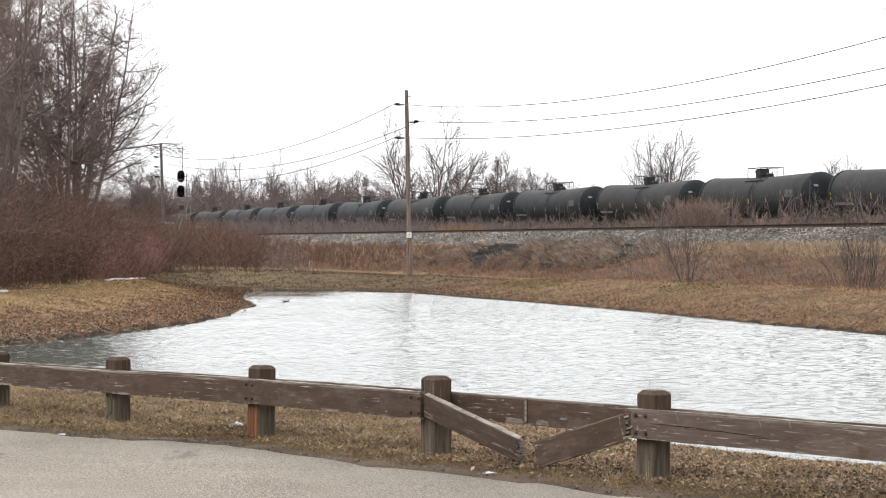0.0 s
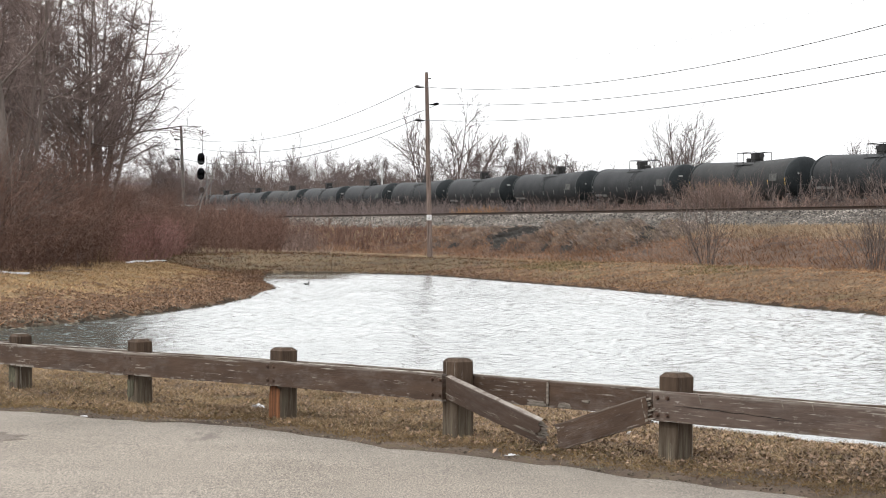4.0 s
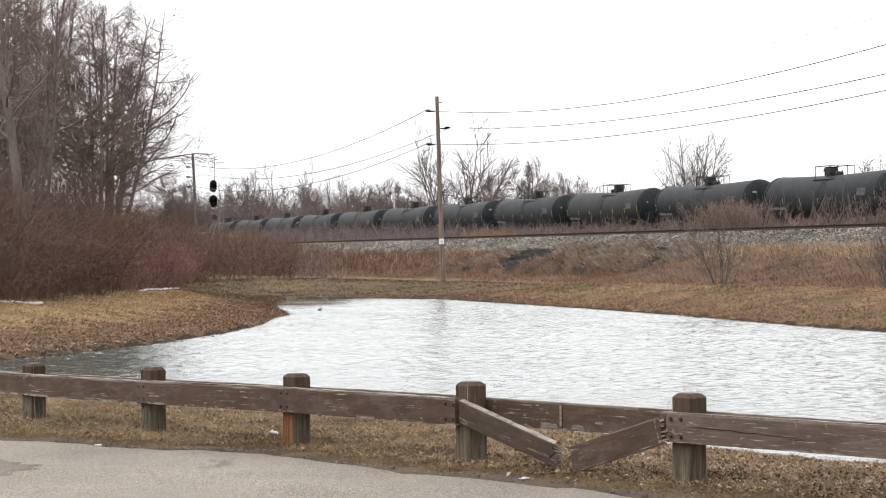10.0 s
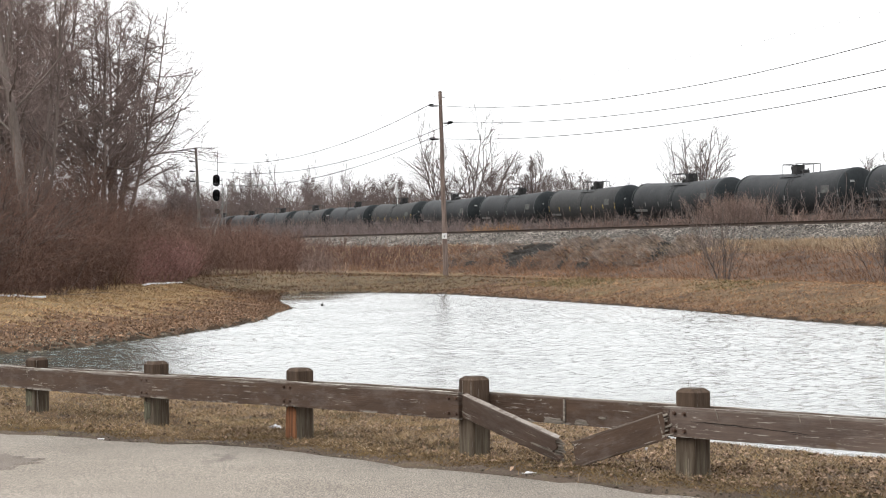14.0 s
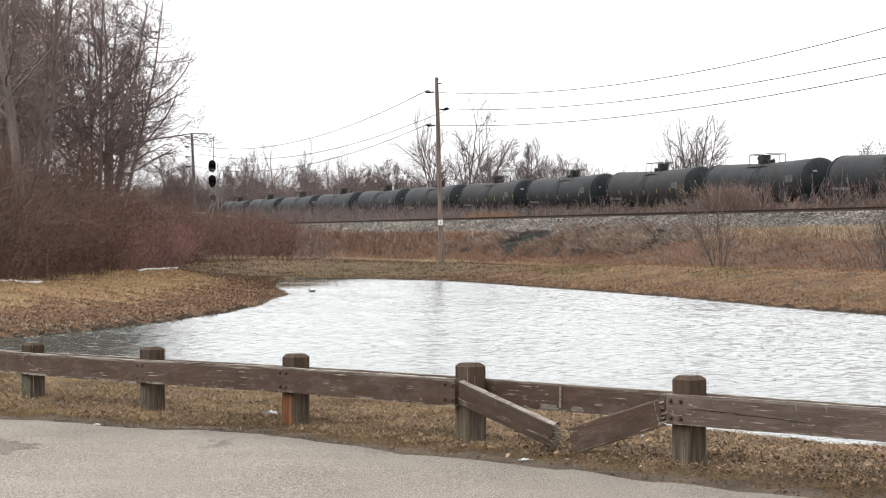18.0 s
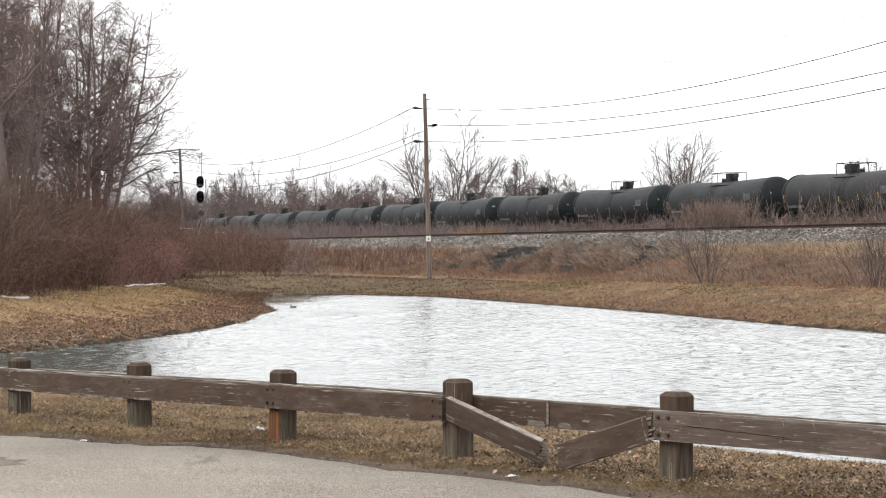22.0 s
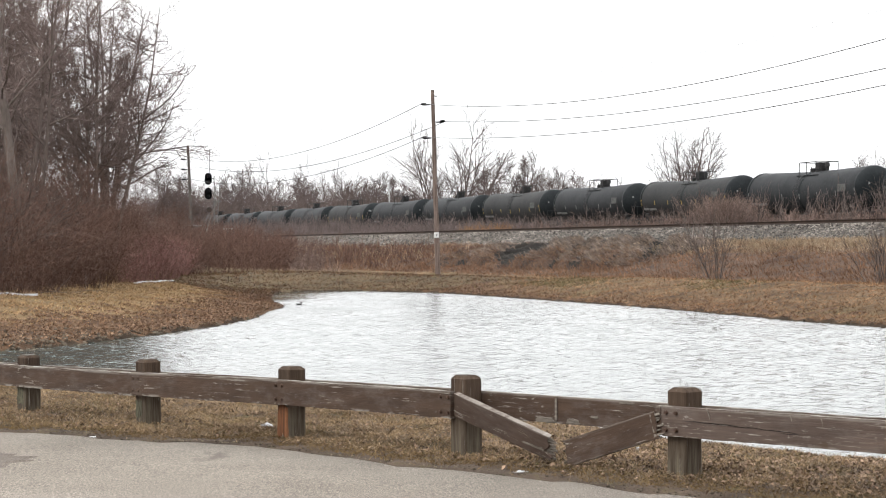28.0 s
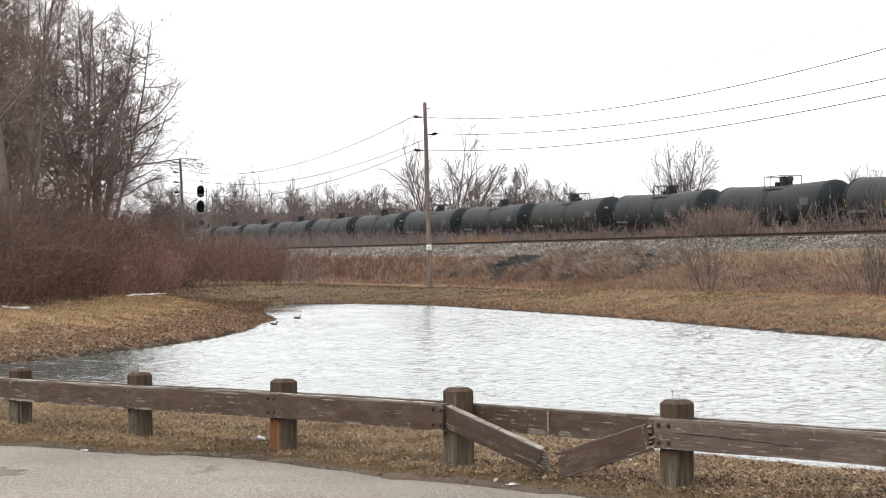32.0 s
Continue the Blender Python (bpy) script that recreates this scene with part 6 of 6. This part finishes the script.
def build_turf():
    rng = np.random.default_rng(71)

    def strip(x, y):
        return (y > asphalt_line(x) + 0.05) & (shore_distance(x, y) > 0.1) & (y < 34)

    feet = scattered(rng, 1500000, -8, 4.6, 10.5, 27, lambda x, y: (y < asphalt_line(x) + 6.0) & strip(x, y))
    x, y = feet[:, 0], feet[:, 1]
    edge = y - asphalt_line(x)
    clump = ripple(x, y, 1.1, 72) + 0.5 * ripple(x, y, 0.33, 69) + 0.5 * rng.normal(size=len(feet))
    sparse = np.clip((edge - 0.5 - 0.15 * smooth(-2.5, -0.5, x) - 0.14 * ripple(x, y, 0.7, 15)) / 0.45, 0.015, 1)
    leafy = smooth(-0.2, 0.8, x)
    luck = rng.random(len(feet))

    def sown(most, keep, seed, tall, wide, lean, m, label):
        f = feet[keep][:most]
        f = f + np.column_stack([np.zeros((len(f), 2)), 0.028 + 0.016 * rng.random(len(f))])
        stuff("grass", thicket(seed, f, tall * (0.4 + 0.8 * rng.random(len(f))), wide, 0, lean, m=1), m, label, "grass")

    sown(170000, (clump > -0.7) & (luck < sparse * (0.42 - 0.12 * leafy)), 73, 0.055, 0.0013, 1.9, STRAW, "short dry straw-coloured grass beside a parking lot")
    sown(60000, (clump > 0.25) & (luck > 0.6) & (luck < 0.6 + 0.22 * sparse), 79, 0.065, 0.0013, 2.4, PALE_GRASS, "bleached matted grass beside a parking lot")
    sown(60000, (ripple(x, y, 1.6, 67) > 0.0) & (luck > 0.82) & (luck < 0.82 + 0.16 * sparse), 74, 0.04, 0.0014, 1.6, GREEN_GRASS, "olive mossy turf beside a parking lot")
    sown(60000, (edge > 0.32 - 0.22 * ripple(x, y, 0.5, 65)) & (edge < 1.4 + 0.4 * clump) & (luck < 0.40), 68, 0.03, 0.0015, 1.6, AMBER_MOSS, "rusty moss and low turf along a parking lot's edge")
    sown(70000, (ripple(x, y, 1.3, 66) + 0.3 * clump > 0.1) & (luck > 0.44) & (luck < 0.44 + 0.15 * sparse), 70, 0.05, 0.0016, 2.4, GREY_GRASS, "grey matted dead grass beside a parking lot")
    # fallen leaves
    c = feet[(clump < 1.1) & (rng.random(len(feet)) < (0.025 + 0.085 * leafy + 0.055 * smooth(0.1, 0.7, ripple(x, y, 0.9, 64))) * sparse)][:70000] + [0, 0, 0.03]
    low = scattered(rng, 60000, -14, -4, 28, 60, lambda x, y: (shore_distance(x, y) > 0.1) & (shore_distance(x, y) < 0.4 + litter_width(x, y)) & (y > 19 + (3.8 - x) * 1.05), lift=0.012)[:22000]
    for c, size, m, label in ((c, 1.0, LEAF, "curled brown fallen leaves on dry grass"), (low, 1.5, BANK_LEAF, "brown fallen leaves along the pond's bank")):
        n = len(c)
        u = unit(rng.normal(0, 1, (n, 3)) * [1, 1, 0.35])
        w = unit(np.cross(u, rng.normal(0, 1, (n, 3)) * [0.35, 0.35, 1]))
        ln = size * (0.006 + 0.022 * rng.random((n, 1)) ** 2.0)
        wd = ln * rng.uniform(0.4, 0.75, (n, 1))
        up = np.array([0, 0, 1.0])
        mid = c + up * rng.uniform(0.006, 0.022, (n, 1))
        v = np.stack([mid - u * ln, mid - w * wd + up * 0.008, mid + u * ln, mid + w * wd + up * 0.012], 1).reshape(-1, 3)
        stuff("fallen_leaves", (v, np.arange(4 * n).reshape(-1, 4)), m, label, "leaves")
    grit = feet[(edge < 0.75) & (rng.random(len(feet)) < 0.05 * np.clip(1 - edge / 0.75, 0, 1))][:1700]
    stuff("gravel", pebbles(rng, grit + [0, 0, 0.03], rng.uniform(0.005, 0.018, len(grit))), ROCK, "small stones and clods along the asphalt's edge", "gravel")
    # far banks
    def bank(x, y):
        d, p = shore_distance(x, y), x * NX + y * NY
        return (d > 0.04) & (d < 14) & (p < 36) & (y > 17 + (3.8 - x) * 1.05) & (x > brush_edge(y) - 1)

    def belt(x, y):
        return shore_distance(x, y) - litter_width(x, y) + 0.5 * rng.normal(size=len(x))

    feet = scattered(rng, 190000, -14, 16, 30, 100, lambda x, y: bank(x, y) & (ripple(x, y, 0.9, 89) + 0.5 * rng.normal(size=len(x)) > -0.1) & (belt(x, y) > -0.6) & ((y < 75) | (x > 3)), lift=0.0)[:60000]
    stuff("grass", thicket(75, feet, 0.05 + 0.08 * rng.random(len(feet)), 0.0045, 0, 1.7, m=1, bias=(0.5, -0.8)), TAN_GRASS, "matted dry grass on the pond's bank", "grass")
    crest = scattered(rng, 90000, -14, -2, 30, 84, lambda x, y: bank(x, y) & (belt(x, y) > 0) & (shore_distance(x, y) < 9), lift=0.0)[:34000]
    stuff("grass", thicket(78, crest, 0.04 + 0.08 * rng.random(len(crest)), 0.0050, 0, 1.7, m=1, bias=(0.6, -0.6)), GOLD_STRAW, "golden dry grass along the crest of the pond's bank", "grass")
    feet = scattered(rng, 160000, -14, 16, 30, 100, lambda x, y: bank(x, y) & (ripple(x, y, 1.2, 88) + 0.5 * rng.normal(size=len(x)) > 0.0) & ((x > -3) | (belt(x, y) < 0.3)), lift=0.0)[:46000]
    stuff("grass", thicket(77, feet, 0.04 + 0.08 * rng.random(len(feet)), 0.0050, 0, 1.6, m=1, bias=(0.5, -0.8)), RUST_GRASS, "brown dead tufts on the pond's bank", "grass")
    cove = scattered(rng, 60000, -12, 4, 68, 100, lambda x, y: bank(x, y) & (y + 1.5 * rng.normal(size=len(x)) > 73 + 4 * smooth(-4, 0, x)), lift=0.0)[:14000]
    luck = rng.random(len(cove))
    for seed, part_of, m, label in ((64, luck < 0.78, WEED, "dark brown dead turf behind the pond's cove"), (65, luck >= 0.78, GREEN_GRASS, "olive turf behind the pond's cove")):
        stuff("grass", thicket(seed, cove[part_of], 0.05 + 0.09 * rng.random(part_of.sum()), 0.008, 0, 1.4, m=1), m, label, "grass")
    for x, y, wide, deep, n in ((4.7, 73.0, 1.0, 2.6, 2600), (9.0, 62.0, 0.8, 2.0, 900)):
        feet = np.column_stack([rng.normal(x, wide, n), rng.normal(y, deep, n)])
        feet = feet[bank(feet[:, 0], feet[:, 1]) & (shore_distance(feet[:, 0], feet[:, 1]) > 2.2)]
        feet = np.column_stack([feet, height(feet[:, 0], feet[:, 1])])
        stuff("grass", thicket(80, feet, 0.06 + 0.09 * rng.random(len(feet)), 0.008, 0, 2.0, m=1), GREEN_GRASS, "faded green tufts on the pond's bank", "grass")
    feet = scattered(rng, 120000, -12, 12, 30, 90, lambda x, y: bank(x, y) & (shore_distance(x, y) < np.where(x < -4, 2.4, 3.2) * rng.random(len(x)) ** 0.7), lift=0.0)[:18000]
    stuff("grass", thicket(76, feet, 0.04 + 0.08 * rng.random(len(feet)), 0.0042, 1, 1.3, m=2, sub=0, flat=True), WEED, "brown dead weeds along the pond's edge", "grass")


build_turf()


def build_shore_rocks():
    rng = np.random.default_rng(81)
    e = SHORE[:22]
    seg = rng.integers(0, len(e) - 1, 800)
    seg = np.where(rng.random(800) < 0.5, rng.integers(0, 4, 800), seg)
    f = rng.random((800, 1))
    xy = e[seg] * (1 - f) + e[seg + 1] * f + rng.normal(0, 0.22, (800, 2))
    left = (xy[:, 0] < -4) & ((xy[:, 1] < 40) | (rng.random(800) < 0.9))
    keep = (left | (rng.random(800) < 0.35)) & (shore_distance(xy[:, 0], xy[:, 1]) > np.where(xy[:, 1] > 57, -0.12, -0.5))
    xy = xy[keep]
    xy = xy + np.column_stack([-rng.exponential(0.6, len(xy)) * (xy[:, 0] < -4) * (xy[:, 1] < 40), np.zeros(len(xy))])
    z = np.maximum(height(xy[:, 0], xy[:, 1]), WATER_Z - 0.02)
    size = rng.uniform(0.03, 0.095, len(xy)) * np.where(xy[:, 0] < -4, 1.0, 0.7)
    stuff("shore_rocks", pebbles(rng, np.column_stack([xy, z]), size), ROCK, "grey-brown stones along the pond's waterline", "stones")


build_shore_rocks()


def snow_patch(x0, y0, x1, y1, wide, seed):
    rng = np.random.default_rng(seed)
    n = 24
    v, f = [], []
    for i in range(n + 1):
        t = i / n
        x, y = x0 + (x1 - x0) * t, y0 + (y1 - y0) * t
        w = wide * math.sin(math.pi * min(max(t, 0.03), 0.97)) ** 0.5 * (0.75 + 0.35 * rng.random()) * (1.25 - 0.6 * t)
        nx_, ny_ = -(y1 - y0), x1 - x0
        ln = math.hypot(nx_, ny_)
        for j, (o, h) in enumerate(((-1, -0.03), (-0.6, 0.035), (0, 0.05), (0.6, 0.035), (1, -0.03))):
            px_, py_ = x + nx_ / ln * w * o, y + ny_ / ln * w * o
            v.append((px_, py_, 0.5 * at_height(px_, py_) + 0.5 * (at_height(x0, y0) * (1 - t) + at_height(x1, y1) * t) + 0.6 * h + 0.06 + 0.004 * rng.normal()))
    for i in range(n):
        for j in range(4):
            a = i * 5 + j
            f.append((a, a + 1, a + 6, a + 5))
    tagged(linked("snow_patch", quads("snow_patch", v, f, True), SNOW), "last strip of old white snow at the thicket's edge", "snow", group="snow patches")


snow_patch(-10.0, 63.0, -10.75, 78.0, 0.055, 91)
snow_patch(-12.6, 43.0, -9.95, 47.6, 0.075, 92)

# ---- small things ----
sprig = thicket(97, np.array([(-0.03, 0.0, 0), (-0.012, 0.02, 0), (0.01, -0.02, 0), (0.03, 0.01, 0), (0.045, -0.01, 0)]), np.array([0.085, 0.045, 0.06, 0.05, 0.065]), 0.0016, 2, 0.2, sub=0)
tagged(linked("weed_sprig", quads("weed_sprig", *sprig), BRUSH, place=pose(1.7125, 13.4, 0.61)), "dry sprigs of weed growing on a fence post's top", "weed")


def damp_patch(x, y, wide, deep, seed):
    """A thin darker patch with a ragged rim on the asphalt."""
    bm, rng, n = bmesh.new(), np.random.default_rng(seed), 30
    rim = [(0.8 + 0.35 * rng.random(), 2 * math.pi * i / n) for i in range(n)]
    top = [bm.verts.new((wide / 2 * r * math.cos(a), deep / 2 * r * math.sin(a), 0.0)) for r, a in rim]
    low = [bm.verts.new((v.co.x * 1.1, v.co.y * 1.3, -0.012)) for v in top]
    bm.faces.new(top)
    for i in range(n):
        bm.faces.new((top[i], low[i], low[(i + 1) % n], top[(i + 1) % n]))
    tagged(linked("asphalt_patch", mesh_of("asphalt_patch", bm), ASPHALT_DAMP, place=pose(x, y, float(near_ground(y)) + 0.008)), "darker damp patch on the parking lot's asphalt", "patch", kind="structure")


damp_patch(-3.75, 14.75, 1.05, 1.1, 4)



def scrap(name, label, category, x, y, z, wide, high, m, seed):
    rng = np.random.default_rng(seed)
    bm = bmesh.new()
    bmesh.ops.create_icosphere(bm, subdivisions=2, radius=0.5)
    for v in bm.verts:
        v.co = Vector((v.co.x * wide, v.co.y * wide * 0.7, max(v.co.z * high, -0.1 * high))) * (1 + 0.7 * noise.noise(v.co * 9 + Vector((seed, 0, 0))))
    tagged(linked(name, mesh_of(name, bm), m, place=pose(x, y, z + 0.1 * high, 0, 0, rng.random() * 360)), label, category)


scrap("plastic_bag", "crumpled white plastic bag lying in dry grass", "litter", -1.60, 17.85, at_height(-1.6, 17.85), 0.13, 0.08, LITTER, 3)
scrap("paper_scrap", "small white paper scrap on the asphalt's edge", "litter", -3.07, 17.0, float(near_ground(17.0)), 0.09, 0.012, LITTER, 5)
scrap("paper_scrap", "torn white paper scrap on leaf litter", "litter", 1.60, 15.4, at_height(1.6, 15.4), 0.07, 0.06, LITTER, 7)
scrap("orange_peel", "small orange scrap among fallen leaves", "litter", 1.99, 13.4, at_height(1.99, 13.4), 0.05, 0.03, YELLOW, 9)
scrap("paper_scrap", "flat pale wrapper on bare ground", "litter", 0.58, 13.8, at_height(0.58, 13.8), 0.13, 0.02, LITTER, 11)


def duck(label):
    d = thing("duck", label, "duck", group="ducks on the pond")
    bm = bmesh.new()
    bmesh.ops.create_uvsphere(bm, u_segments=16, v_segments=10, radius=0.5)
    for v in bm.verts:
        x = v.co.x
        v.co = Vector((x * 0.34, v.co.y * 0.15, v.co.z * 0.10 + 0.03 + 0.05 * max(0, -x) ** 2))
    part("body", bm, DUCK_SIDE, d, "grey flank", smooth=True)
    part("back", box(bmesh.new(), (0.22, 0.09, 0.035), (-0.03, 0, 0.068), (0, 4, 0), 0.018), FEATHER, d)
    neck = bmesh.new()
    rod(neck, (0.11, 0, 0.04), (0.135, 0, 0.125), 0.03, 0.022, 10)
    part("neck", neck, FEATHER, d, smooth=True)
    head = bmesh.new()
    bmesh.ops.create_uvsphere(head, u_segments=12, v_segments=8, radius=0.036, matrix=pose(0.145, 0, 0.145) @ Matrix.Diagonal((1.2, 0.9, 0.95, 1)))
    h = part("head", head, FEATHER, d, "dark head", smooth=True)
    part("bill", rod(bmesh.new(), (0.178, 0, 0.142), (0.225, 0, 0.134), 0.016, 0.010, 8), BILL, h)
    part("tail", rod(bmesh.new(), (-0.15, 0, 0.06), (-0.24, 0, 0.10), 0.04, 0.008, 8), FEATHER, d)
    for ob in d.children:
        ob.scale = (0.58,) * 3
    return d


DUCKS = [duck("dark duck swimming on the pond"), duck("dark duck paddling close to the pond's bank")]

# ---- what moves ----
# cars that the train has moved on by, counted from the clip's start
TRAIN_START = 0.25


def motions():
    drift = [(0.0, 0.055), (6.0, 0.02), (12.0, -0.04), (19.0, -0.02), (25.0, 0.01), (32.0, 0.08)]
    for i, car in enumerate(TRAIN):
        rows = []
        for t, d in drift:
            n = 5.5 + i - TRAIN_START - d - 0.9355 * t
            at = along(FAR_TRACK, CAR_LENGTH * n - FAR_TRACK * math.tan(TRACK_ANGLE), FAR_RAIL_Z)
            rows.append((t, Matrix.Translation(at) @ pose(0, 0, 0, 0, 0, TRACK_TURN + (180 if TURNED[i] else 0))))
        walk(car, rows)
    walk(DUCKS[0], [(t, pose(x, y, WATER_Z, 0, 0, turn)) for t, x, y, turn in ((0.0, -4.08, 63.1, 10), (8.0, -4.08, 63.1, 60), (14.0, -4.04, 62.1, 80), (17.0, -4.15, 61.8, 150), (21.0, -4.4, 62.2, 170), (25.0, -4.48, 61.3, 100), (28.0, -4.45, 61.2, 40), (30.0, -4.25, 60.3, 10), (32.0, -4.19, 60.2, 0))])
    walk(DUCKS[1], [(t, pose(x, y, WATER_Z, 0, 0, turn)) for t, x, y, turn in ((0.0, -5.05, 54.6, 90), (28.0, -5.0, 54.6, 60), (30.5, -4.75, 54.5, 10), (32.0, -4.45, 54.4, 0))])
    walk(water, [(t, pose(-0.06 * t, 5 - 0.11 * t, WATER_Z)) for t in (0.0, 16.0, 32.0)])


motions()
